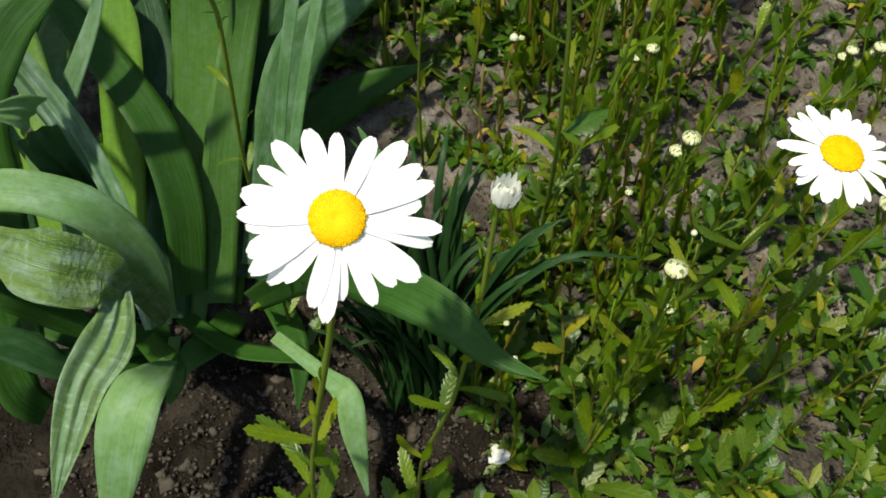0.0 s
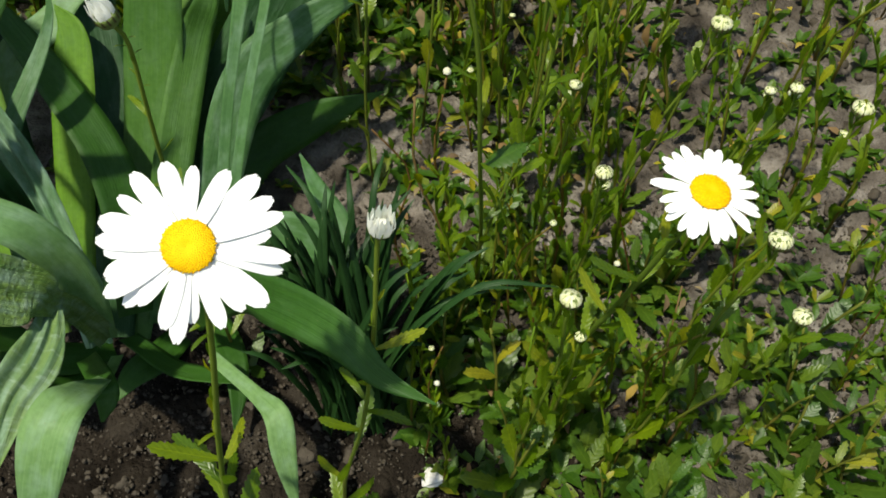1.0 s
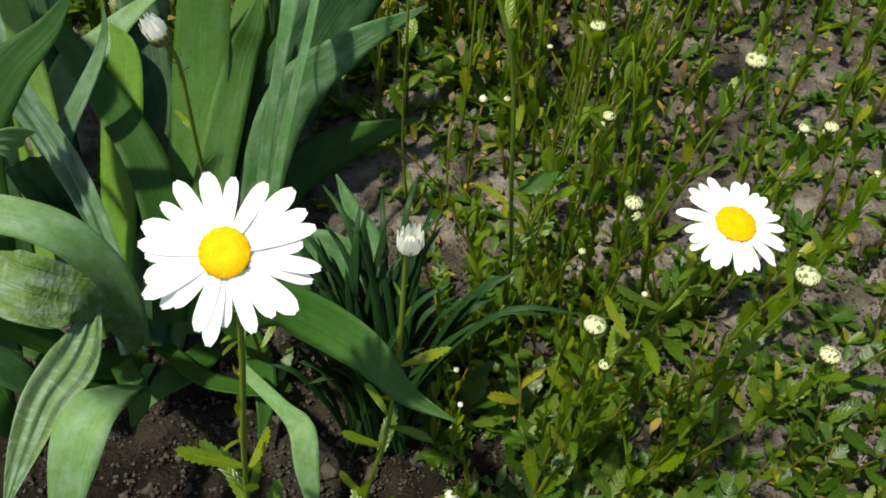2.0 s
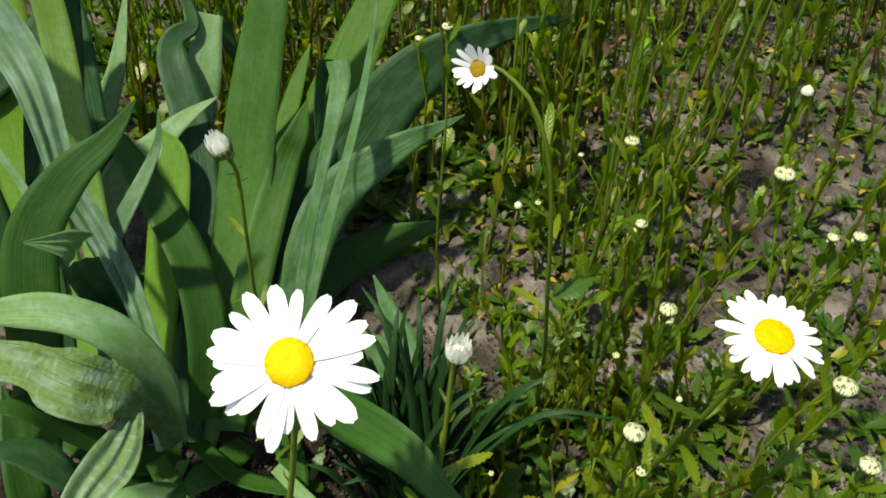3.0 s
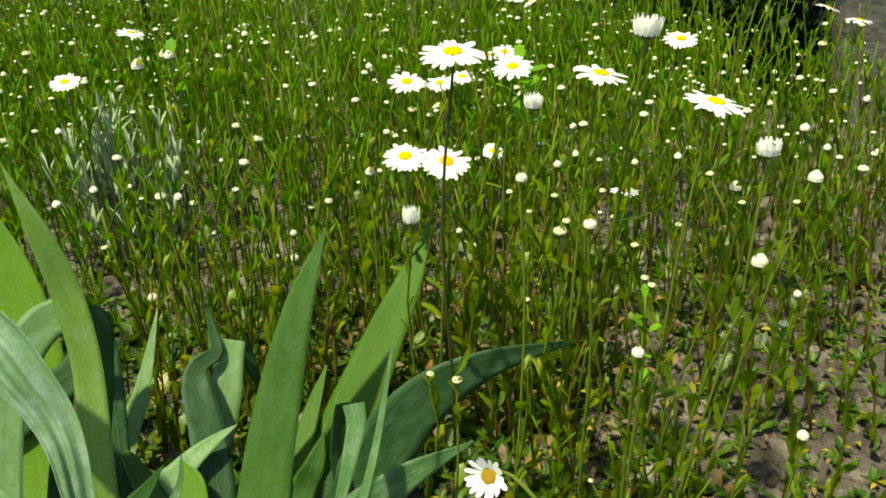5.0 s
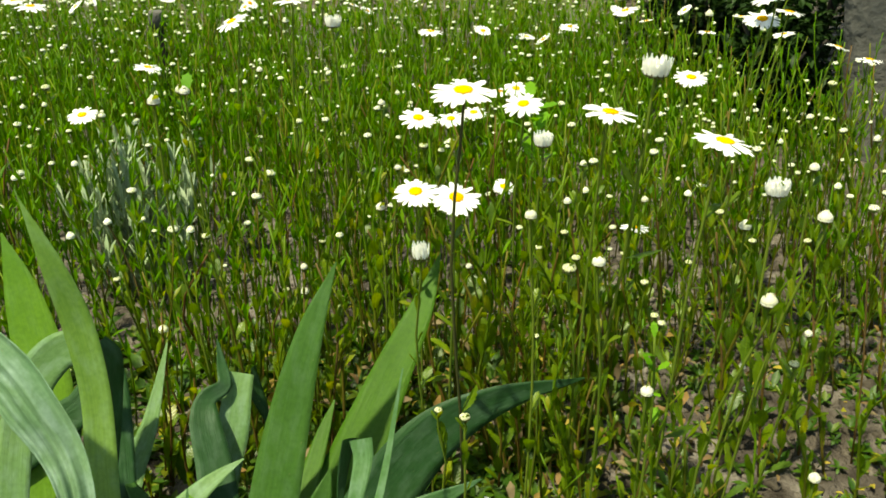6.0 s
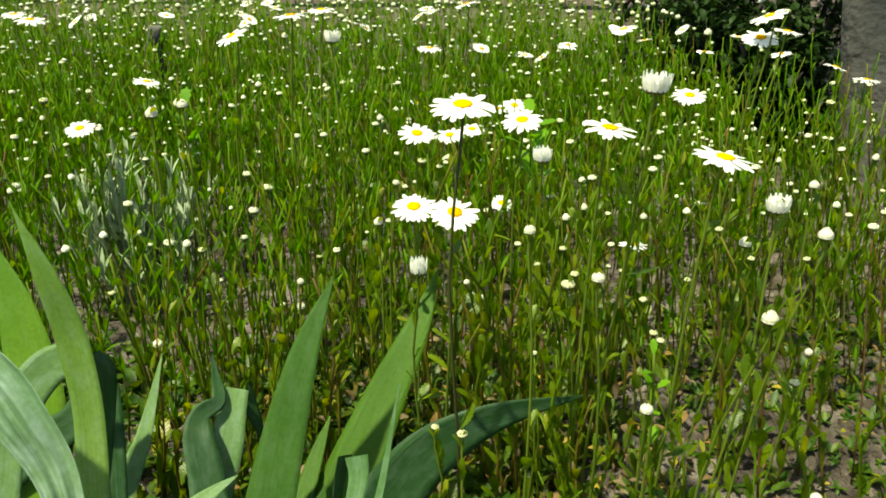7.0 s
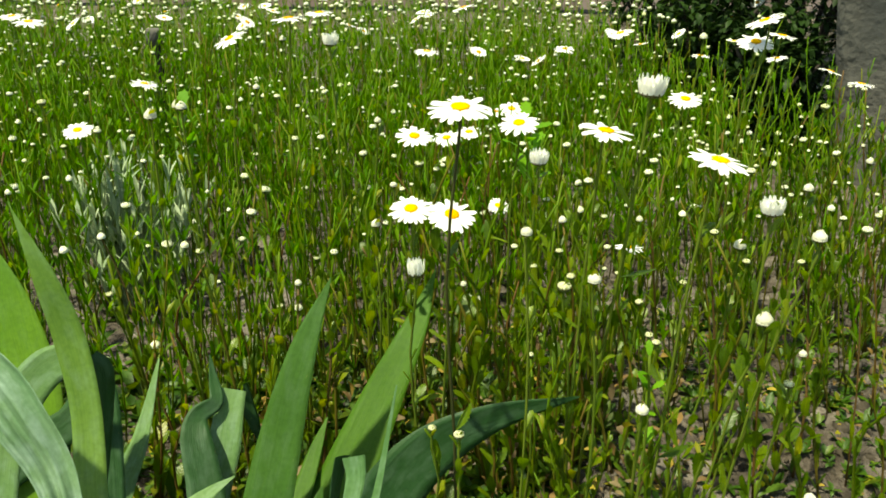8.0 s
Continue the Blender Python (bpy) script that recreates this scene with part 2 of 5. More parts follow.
BOARD = leaf_mat("fence_board", [(0, (0.22, 0.17, 0.16)), (0.6, (0.30, 0.22, 0.21)), (1, (0.36, 0.30, 0.29))], 0.85, 0.0, (1, 1, 1))
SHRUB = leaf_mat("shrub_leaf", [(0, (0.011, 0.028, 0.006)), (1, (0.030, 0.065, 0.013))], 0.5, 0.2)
STONE = plain_mat("pale_stone", (0.55, 0.53, 0.50), (0.75, 0.73, 0.70), 60, 0.9, 0.7, 0.004)
CLOD = plain_mat("clod", (0.028, 0.023, 0.017), (0.088, 0.074, 0.058), 120, 0.95, 0.9, 0.004)

# ---- mesh helpers ----


class Geo:
    """Plain arrays of a mesh, so that copies can be joined fast."""

    def __init__(self):
        self.v, self.f, self.m, self.uv = [], [], [], []

    def add(self, verts, faces, mat=0, uv=None):
        k = len(self.v)
        self.v += [tuple(p) for p in verts]
        self.f += [tuple(i + k for i in q) for q in faces]
        self.m += [mat] * len(faces)
        self.uv += uv if uv else [(0.0, 0.0)] * len(verts)
        return self

    def mesh(self, name, mats, smooth=True):
        me = bpy.data.meshes.new(name)
        me.from_pydata(self.v, [], self.f)
        for m in mats:
            me.materials.append(m)
        me.polygons.foreach_set("material_index", self.m)
        me.polygons.foreach_set("use_smooth", [smooth] * len(self.f))
        lay = me.uv_layers.new(name="UVMap")
        idx = np.empty(len(me.loops), dtype=np.int32)
        me.loops.foreach_get("vertex_index", idx)
        lay.data.foreach_set("uv", np.array(self.uv, dtype=np.float32)[idx].ravel())
        return me


def joined(name, pieces, mats):
    """One mesh of many copies: pieces is a list of (Geo, 4x4 array)."""
    vs, lv, lt, mi, uvs, base = [], [], [], [], [], 0
    cache = {}
    for g, m in pieces:
        if id(g) not in cache:
            cache[id(g)] = (np.array(g.v, dtype=np.float64), np.concatenate([np.array(q, dtype=np.int64) for q in g.f]),
                            np.array([len(q) for q in g.f], dtype=np.int64), np.array(g.m, dtype=np.int64), np.array(g.uv, dtype=np.float32))
        v, l, t, mm, uv = cache[id(g)]
        uvs.append(uv)
        vs.append(v @ m[:3, :3].T + m[:3, 3])
        lv.append(l + base)
        lt.append(t)
        mi.append(mm)
        base += len(v)
    vs, lv, lt, mi = np.concatenate(vs), np.concatenate(lv), np.concatenate(lt), np.concatenate(mi)
    me = bpy.data.meshes.new(name)
    me.vertices.add(len(vs))
    me.vertices.foreach_set("co", vs.astype(np.float32).ravel())
    me.loops.add(len(lv))
    me.loops.foreach_set("vertex_index", lv.astype(np.int32))
    me.polygons.add(len(lt))
    me.polygons.foreach_set("loop_start", (np.cumsum(lt) - lt).astype(np.int32))
    me.polygons.foreach_set("loop_total", lt.astype(np.int32))
    me.polygons.foreach_set("material_index", mi.astype(np.int32))
    me.polygons.foreach_set("use_smooth", np.ones(len(lt), dtype=bool))
    for m in mats:
        me.materials.append(m)
    me.uv_layers.new(name="UVMap").data.foreach_set("uv", np.concatenate(uvs)[lv].ravel())
    me.update(calc_edges=True)
    return new(name, me)


def thing(name, at, label, category, group=""):
    ob = new(name)
    ob.empty_display_size = 0.02
    ob.location = at
    return tagged(ob, label, category, group)


def part(name, mesh, parent, label="", m=None):
    ob = new(name, mesh)
    ob.parent = parent
    if m is not None:
        ob.matrix_local = m
    return tagged(ob, label) if label else ob


def spline(points, n):
    """Smooth line (Catmull-Rom) through rows of any length."""
    p = np.array(points, dtype=float)
    p = np.vstack([2 * p[0] - p[1], p, 2 * p[-1] - p[-2]])
    out = []
    segs = len(p) - 3
    for s in np.linspace(0, segs, n):
        i = min(int(s), segs - 1)
        t = s - i
        a, b, c, d = p[i:i + 4]
        out.append(0.5 * (2 * b + (c - a) * t + (2 * a - 5 * b + 4 * c - d) * t * t + (3 * b - a - 3 * c + d) * t ** 3))
    return np.array(out)


def unit(v):
    return v / (np.linalg.norm(v) + 1e-12)


def ribbon(geo, line, widths, face, across=4, cup=0.12, thick=0.0, twist=(0, 0), mat=0, wave=0.0, seed=0, pleat=0.0):
    """A leaf blade along line. face: a point or way that its upper side looks to; cup: how far its edges rise; pleat: depth of long soft folds."""
    n = len(line)
    tang = np.gradient(line, axis=0)
    side, sides, norms = None, [], []
    for i in range(n):
        t = unit(tang[i])
        f = face(line[i]) if callable(face) else np.array(face)
        s = unit(np.cross(t, f))
        if side is not None:
            if np.dot(s, side) < 0:
                s = -s
            s = 0.5 * s + 0.5 * side
            s = unit(s - t * np.dot(s, t))
        side = s
        nn = np.cross(s, t)
        a = radians(twist[0] + (twist[1] - twist[0]) * i / (n - 1))
        sides.append(s * math.cos(a) + nn * math.sin(a))
        norms.append(np.cross(sides[-1], t))
    rnd = random.Random(seed)
    ph = rnd.uniform(0, 6.3)
    along = np.concatenate([[0], np.cumsum(np.linalg.norm(np.diff(line, axis=0), axis=1))])
    verts, uv, faces = [], [], []
    for layer in range(2 if thick else 1):
        for i in range(n):
            for j in range(across + 1):
                u = 2 * j / across - 1
                lift = cup * widths[i] * (abs(u) ** 1.5) + wave * widths[i] * u * math.sin(along[i] * 55 + ph)
                lift += pleat * widths[i] * 0.64 * math.asin(math.sin(8.0 * u + 0.9 * math.sin(along[i] * 8 + ph) + 1.1 * math.sin(2.3 * u + along[i] * 4))) * (1 - 0.3 * abs(u))
                th = -thick * layer * (1 - 0.75 * abs(u))
                verts.append(line[i] + sides[i] * (u * widths[i] / 2) + norms[i] * (lift + th))
                uv.append((u * widths[i] / 2 * 10, along[i] * 10))
    w = across + 1
    for i in range(n - 1):
        for j in range(across):
            a = i * w + j
            faces.append((a, a + 1, a + w + 1, a + w))
            if thick:
                b = a + n * w
                faces.append((b, b + w, b + w + 1, b + 1))
    if thick:
        k = n * w
        for i in range(n - 1):
            a = i * w
            faces.append((a, a + w, a + w + k, a + k))
            a = i * w + across
            faces.append((a, a + k, a + w + k, a + w))
    geo.add(verts, faces, mat, uv)
    return geo


def tube(geo, line, radii, sides=6, mat=0):
    n = len(line)
    tang = np.gradient(line, axis=0)
    verts, faces = [], []
    ref = np.array((0.31, 0.95, 0.05))
    for i in range(n):
        t = unit(tang[i])
        a = unit(np.cross(t, ref))
        b = np.cross(t, a)
        for k in range(sides):
            q = 2 * math.pi * k / sides
            verts.append(line[i] + radii[i] * (a * math.cos(q) + b * math.sin(q)))
    for i in range(n - 1):
        for k in range(sides):
            a, b = i * sides + k, i * sides + (k + 1) % sides
            faces.append((a, b, b + sides, a + sides))
    faces.append(tuple(range(sides))[::-1])
    faces.append(tuple((n - 1) * sides + k for k in range(sides)))
    geo.add(verts, faces, mat)
    return geo


def lathe(geo, profile, sides=12, mat=0, ripple=0.0):
    """Profile rows (radius, height), turned about z."""
    verts, faces = [], []
    for r, z in profile:
        for k in range(sides):
            q = 2 * math.pi * k / sides
            rr = r * (1 + ripple * (k % 2))
            verts.append((rr * math.cos(q), rr * math.sin(q), z))
    for i in range(len(profile) - 1):
        for k in range(sides):
            a, b = i * sides + k, i * sides + (k + 1) % sides
            faces.append((a, b, b + sides, a + sides))
    faces.append(tuple(range(sides))[::-1])
    faces.append(tuple((len(profile) - 1) * sides + k for k in range(sides)))
    geo.add(verts, faces, mat)
    return geo


def ground_z(x, y):
    """Height of the bed: it rises a little from the near edge, with soft lumps."""
    s = min(max((y - 0.25) / 0.75, 0), 1)
    z = -0.085 + 0.105 * s * s * (3 - 2 * s)
    return z + 0.010 * noise.noise(Vector((x * 7, y * 7, 0.3))) + 0.004 * noise.noise(Vector((x * 23, y * 23, 1.7)))


def turn_to(way, spin=0.0):
    """A turn that takes z to way."""
    return Vector(way).to_track_quat("Z", "Y").to_matrix().to_4x4() @ Matrix.Rotation(spin, 4, "Z")

# ---- ground ----


def make_ground():
    """One sheet: fine near the bed, coarse out to the horizon."""
    def axis(a, b, fine, reach):
        mid = list(np.arange(a, b + 1e-6, fine))
        low, high, step = [a], [b], fine
        while high[-1] < reach:
            step *= 1.45
            high.append(high[-1] + step)
            low.append(low[-1] - step)
        return low[:0:-1] + mid + high[1:]
    xs, ys = axis(-0.75, 0.95, 0.0075, 1500), axis(0.05, 1.75, 0.0075, 1500)
    verts, faces = [], []
    for y in ys:
        for x in xs:
            z = ground_z(x, y) if abs(x) < 12 and abs(y) < 14 else 0.02
            if -1 < x < 1.2 and 0 < y < 2:
                p = Vector((x, y, 0))
                c = noise.voronoi(p * 55)[0]
                z += 0.010 * noise.fractal(p * 42, 1.0, 2.0, 4) + 0.008 * max(0, 0.55 - c[0])
            verts.append((x, y, z))
    w = len(xs)
    for j in range(len(ys) - 1):
        for i in range(w - 1):
            a = j * w + i
            faces.append((a, a + 1, a + w + 1, a + w))
    return Geo().add(verts, faces).mesh("ground", [SOIL])


tagged(new("ground", make_ground()), "dry grey-brown crumbly garden soil, shade painted in round the iris", "ground", kind="structure")


def lump(seed, rough=0.75, fine=2):
    """A broken lump of earth or stone, about 1 across."""
    bm = bmesh.new()
    bmesh.ops.create_icosphere(bm, subdivisions=fine, radius=0.5)
    for v in bm.verts:
        v.co *= 1 + rough * (noise.noise(v.co * 2.2 + Vector((seed * 3.1, 0, 0))) + 0.7 * noise.noise(v.co * 6.5 + Vector((seed * 3.1, 4, 0))))
        v.co.z *= 0.7
    g = Geo().add([v.co[:] for v in bm.verts], [[v.index for v in f.verts] for f in bm.faces])
    bm.free()
    return g


def mat4(at, size=1.0, yaw=0.0, tilt=(0, 0)):
    m = Matrix.Translation(at) @ Matrix.Rotation(yaw, 4, "Z") @ Matrix.Rotation(tilt[0], 4, "X") @ Matrix.Rotation(tilt[1], 4, "Y")
    return np.array(m @ Matrix.Diagonal((size, size, size, 1)))


rnd = random.Random(5)
lumps = [lump(s) for s in range(6)]
pieces = []
for _ in range(6500):
    x, y = rnd.uniform(-0.6, 1.1), rnd.uniform(0.15, 1.9)
    s = 0.002 + (0.021 if x > 0.12 and y > 0.35 else 0.013) * rnd.random() ** 4
    pieces.append((rnd.choice(lumps), mat4((x, y, ground_z(x, y) + 0.001), s, rnd.uniform(0, 6.3), (rnd.uniform(-1, 1), 0))))
grains = [lump(s, 0.9, 1) for s in range(20, 26)]
for _ in range(14000):
    x, y = rnd.uniform(-0.34, 0.62), rnd.uniform(0.18, 0.60)
    s = 0.0018 + 0.0045 * rnd.random() ** 3
    pieces.append((rnd.choice(grains), mat4((x, y, ground_z(x, y) + rnd.uniform(0.0, 0.005)), s, rnd.uniform(0, 6.3), (rnd.uniform(-1, 1), 0))))
tagged(joined("soil_crumbs", pieces, [CLOD]), "loose crumbs and clods of dry soil", "soil", kind="stuff")

# ---- leaves, buds and flowers ----


def toothed(geo, length, width, teeth, bend, mat=0, fold=0.25, blunt=0.55):
    """A leaf from the origin along +y that rises with z: small teeth, a sunk midrib, edges that curl and ripple."""
    n = teeth * 2 + 3
    verts, faces, uv = [], [], []
    for i in range(n + 1):
        s = i / n
        w = width / 2 * (0.26 + 0.74 * math.sin(math.pi * min(0.06 + s ** 1.25 * (0.45 + 0.45 * blunt), 1)) ** 1.1) * (1 - s ** 6) ** 0.6
        if teeth and i % 2 and 0.1 < s < 0.97:
            w *= 1.34
        if s == 1:
            w = width * 0.03
        y, z = length * s * math.cos(bend * s), length * s * math.sin(bend * s) * 0.8
        rip = 0.10 * width * math.sin(9 * s + 3 * bend)
        for u in (-1, -0.5, 0, 0.5, 1):
            tooth = 0.55 * length / n if teeth and i % 2 and abs(u) == 1 and s < 0.97 else 0
            verts.append((u * w, y + tooth, z + fold * w * abs(u) ** 0.8 - 0.30 * w * u * u + rip * u * abs(u) * 0.6))
            uv.append((u, s))
    for i in range(n):
        for k in range(4):
            a = i * 5 + k
            faces.append((a, a + 1, a + 6, a + 5))
    return geo.add(verts, faces, mat, uv)


def simple_leaf(geo, length, width, bend, mat=0, m=None, plain=False):
    """A plain lance leaf of few faces, for plants a little way off."""
    rows = [(0.3, 0.0), (1.0, 0.52), (0.06, 1.0)] if plain else [(0.25, 0.0), (0.75, 0.3), (1.0, 0.62), (0.06, 1.0)]
    verts = []
    for k, s in rows:
        w, y, z = width / 2 * k, length * s * math.cos(bend * s), length * s * math.sin(bend * s)
        verts += [(-w, y, z + 0.3 * w), (0, y, z), (w, y, z + 0.3 * w)]
    if m is not None:
        verts = [(m @ Vector(v))[:] for v in verts]
    faces = []
    for i in range(len(rows) - 1):
        a = i * 3
        faces += [(a, a + 1, a + 4, a + 3), (a + 1, a + 2, a + 5, a + 4)]
    return geo.add(verts, faces, mat, [(u, s) for _, s in rows for u in (-1.0, 0.0, 1.0)])


def petal_shape(length, width, droop, seed, notch=True):
    """A ray floret from the origin along +y: two grooves, a notched round tip, a little curl."""
    r = random.Random(seed)
    n, across = 9, 6
    bend, roll = droop + r.uniform(-0.12, 0.12), r.uniform(-0.15, 0.15)
    verts, faces = [], []
    for i in range(n + 1):
        s = i / n
        w = width / 2 * (0.42 + 0.58 * math.sin(math.pi * min(0.10 + s * 0.66, 1)))
        if s > 0.78:
            w *= math.sqrt(max(0.04, 1 - ((s - 0.78) / 0.235) ** 2))
        for j in range(across + 1):
            u = 2 * j / across - 1
            tip = 0.0
            if notch and s > 0.9:
                tip = -0.035 * length * (math.cos(u * 3 * math.pi) * 0.5 + 0.5) * (s - 0.9) * 10 * (1 - abs(u))
            y = length * s * math.cos(bend * s) + tip
            z = length * s * math.sin(bend * s) + 0.022 * width * math.cos(u * 2.5 * math.pi) * math.sin(math.pi * s) - 0.03 * width * u * u + roll * u * w
            verts.append((u * w, y, z))
    k = across + 1
    for i in range(n):
        for j in range(across):
            a = i * k + j
            faces.append((a, a + 1, a + k + 1, a + k))
    return Geo().add(verts, faces)


def disc_shape(radius, florets=380):
    """The yellow heart: a dimpled dome set with small florets in spirals."""
    g = Geo()
    prof = [(radius * s, 0.15 * radius * (1 - s ** 3.2) - 0.11 * radius * max(0, 1 - s / 0.42) ** 1.5) for s in (1.0, 0.93, 0.8, 0.62, 0.45, 0.3, 0.18, 0.08)]
    lathe(g, [(radius * 0.9, -0.1 * radius)] + prof, 22)
    for i in range(florets):
        s = math.sqrt((i + 0.5) / florets)
        a = i * 2.39996
        size = radius * (0.026 + 0.030 * s * s)
        h = 0.15 * radius * (1 - s ** 3.2) - 0.11 * radius * max(0, 1 - s / 0.42) ** 1.5
        c = np.array((radius * s * math.cos(a), radius * s * math.sin(a), h))
        up = unit(np.array((math.cos(a) * s * 0.9, math.sin(a) * s * 0.9, 1.0)))
        e1 = unit(np.cross(up, (0.3, 0.9, 0.1)))
        e2 = np.cross(up, e1)
        ring = [c + size * (e1 * math.cos(q) + e2 * math.sin(q)) - up * size * 0.2 for q in (0.3, 1.9, 3.4, 5.0)]
        g.add(ring + [c + up * size * (1.3 + 0.7 * s)], [(0, 1, 4), (1, 2, 4), (2, 3, 4), (3, 0, 4)])
    return g


def bud_shapes(kind, seed):
    """(cup, bracts, white top) of a bud 1 across, standing on the origin along +z."""
    r = random.Random(seed)
    cup, scales, top = Geo(), Geo(), Geo()
    low = {"button": 0.40, "cone": 0.20, "tuft": 0.34, "brush": 0.50, "bowl": 0.24}[kind]
    lathe(cup, [(0.10, 0.0), (0.32, 0.04), (0.45, 0.14), (0.49, low - 0.04), (0.46, low + 0.05), (0.36, low + 0.08)], 12)
    for row, (rad, z0, ln) in enumerate(((0.40, low * 0.25, low * 0.5), (0.48, low * 0.55, low * 0.6))):
        for k in range(13):
            a = 2 * math.pi * (k + 0.5 * row) / 13
            out, tan = np.array((math.cos(a), math.sin(a), 0)), np.array((-math.sin(a), math.cos(a), 0))
            p = out * rad * 1.02 + np.array((0, 0, z0))
            q = out * (rad * 1.02 + 0.04) + np.array((0, 0, z0 + ln))
            scales.add([p - tan * 0.045, p + tan * 0.045, q + tan * 0.03, q - tan * 0.03, (p + q) / 2 + out * 0.02], [(0, 1, 4), (1, 2, 4), (2, 3, 4), (3, 0, 4)])
    if kind == "button":
        lathe(cup, [(0.42, 0.38), (0.43, 0.48), (0.38, 0.60), (0.26, 0.68), (0.08, 0.70)], 14, 0, 0.04)
        rings = ((24, 0.47, 0.36, 0.30, 0.30, 0.056), (20, 0.41, 0.48, 0.62, 0.26, 0.058), (12, 0.25, 0.60, 0.45, 0.16, 0.055))
    elif kind == "cone":
        lathe(top, [(0.46, 0.20), (0.50, 0.36), (0.46, 0.52), (0.30, 0.70), (0.10, 0.84)], 14, 0, 0.05)
        rings = ((13, 0.48, 0.20, 0.75, 0.58, 0.13), (8, 0.36, 0.3, 0.6, 0.56, 0.12))
    elif kind == "tuft":
        lathe(top, [(0.30, 0.28), (0.30, 0.45), (0.26, 0.60), (0.12, 0.66)], 14, 0, 0.06)
        rings = ((14, 0.46, 0.26, -0.10, 0.86, 0.100), (11, 0.36, 0.34, -0.02, 0.84, 0.085), (7, 0.20, 0.5, 0.0, 0.62, 0.075))
    elif kind == "brush":
        lathe(top, [(0.28, 0.44), (0.26, 0.60), (0.20, 0.74), (0.10, 0.80)], 14, 0, 0.06)
        rings = ((13, 0.42, 0.46, 0.22, 0.70, 0.095), (10, 0.32, 0.5, 0.12, 0.80, 0.085), (6, 0.16, 0.6, 0.0, 0.72, 0.075))
    else:
        lathe(top, [(0.44, 0.20), (0.52, 0.36), (0.56, 0.58), (0.50, 0.68), (0.3, 0.64)], 14, 0, 0.04)
        rings = ((19, 0.49, 0.2, -0.26, 0.66, 0.115), (14, 0.42, 0.25, -0.16, 0.66, 0.10), (9, 0.24, 0.3, -0.08, 0.56, 0.09))
    for count, rad, foot, lean, tall, wide in rings:
        for k in range(count):
            a = 2 * math.pi * k / count + r.uniform(-0.1, 0.1) + rad * 5
            out, tan, up = np.array((math.cos(a), math.sin(a), 0)), np.array((-math.sin(a), math.cos(a), 0)), np.array((0, 0, 1.0))
            h = tall * r.uniform(0.74, 1.16)
            lean2 = lean + r.uniform(-0.12, 0.12)
            pts = [out * rad + up * foot, out * (rad + 0.05 - lean2 * 0.12) + up * (foot + h * 0.5), out * (rad - lean2 * 0.42) + up * (foot + h)]
            vv = []
            for p, wd in zip(pts, (wide, wide * 1.1, wide * 0.34)):
                vv += [p - tan * wd, p + out * 0.03, p + tan * wd]
            top.add(vv, [(0, 1, 4, 3), (1, 2, 5, 4), (3, 4, 7, 6), (4, 5, 8, 7)])
    return cup, scales, top


BUDS = {}
for kind in ("button", "cone", "tuft", "brush", "bowl"):
    for s in range(3):
        c, b, t = bud_shapes(kind, s)
        BUDS[kind, s] = (c.mesh("bud_cup", [CUP]), b.mesh("calyx", [BRACT]), t.mesh("bud_top", [{"button": BUDTOP_CREAM, "cone": CONE}.get(kind, CREAM)]), (c, b, t))
PETALS = [petal_shape(1.0, 0.255, -0.12, s).mesh("petal", [PETAL]) for s in range(9)]
PETALS_WIDE = [petal_shape(1.0, 0.315, -0.10, s + 20).mesh("petal", [PETAL]) for s in range(4)]
DISC_MESH = disc_shape(1.0).mesh("disc", [DISC])
DISC_OLD_MESH = disc_shape(1.0).mesh("disc", [DISC_OLD])
cupg = Geo()
lathe(cupg, [(0.12, -0.52), (0.5, -0.45), (0.85, -0.30), (1.0, -0.12), (0.95, 0.0)], 18)
CUP_MESH = cupg.mesh("green_cup", [CUP])
STEM_LEAVES = [toothed(Geo(), 1.0, w, 6, b).mesh("leaf", [LEAF]) for w, b in ((0.30, 0.3), (0.34, 0.1), (0.27, -0.2), (0.31, -0.35))]
LOW_LEAVES = [toothed(Geo(), 1.0, w, 5, b, 0, 0.25, 0.9).mesh("rosette_leaf", [LEAF_LOW]) for w, b in ((0.25, 0.1), (0.30, 0.4), (0.23, -0.5))]


def flower_head(owner, r, way, spin=0.0, count=21, seed=0, angles=None, droop=0.0, ragged=0.08, lengths=None, offset=(0, 0, 0), old=False, heart=None):
    """Heart, green cup and every petal, set at the owner's origin plus offset and looking along way."""
    q = random.Random(seed)
    m = Matrix.Translation(offset) @ turn_to(way, spin)
    heart = (0.292 if heart is None else heart) * r
    part("disc", DISC_OLD_MESH if old else DISC_MESH, owner, "brown fading disc" if old else "domed yellow disc of tiny florets", m @ Matrix.Translation((0, 0, 0.01 * r)) @ Matrix.Diagonal((heart, heart, heart, 1)))
    part("green_cup", CUP_MESH, owner, "", m @ Matrix.Translation((0, 0, -0.04 * r)) @ Matrix.Diagonal((heart * 1.05, heart * 1.05, heart * 0.8, 1)))
    angles = angles or [360 * (k + q.uniform(-0.28, 0.28)) / count for k in range(count)]
    for k, a in enumerate(angles):
        ln = (r - heart * 0.8) * (1 + (q.uniform(-ragged, ragged) if lengths is None else lengths[k % len(lengths)]))
        lift = Matrix.Rotation(q.uniform(-0.06, 0.03) + droop, 4, "X")
        wd = ln * q.uniform(0.85, 1.1)
        part("petal", q.choice(PETALS if k % 3 else PETALS_WIDE), owner, "",
             m @ Matrix.Rotation(radians(a), 4, "Z") @ Matrix.Translation((0, heart * 0.78, 0.0006 * (k % 3) * r / 0.03 - 0.045 * r)) @ lift @ Matrix.Diagonal((wd, ln, wd, 1)))


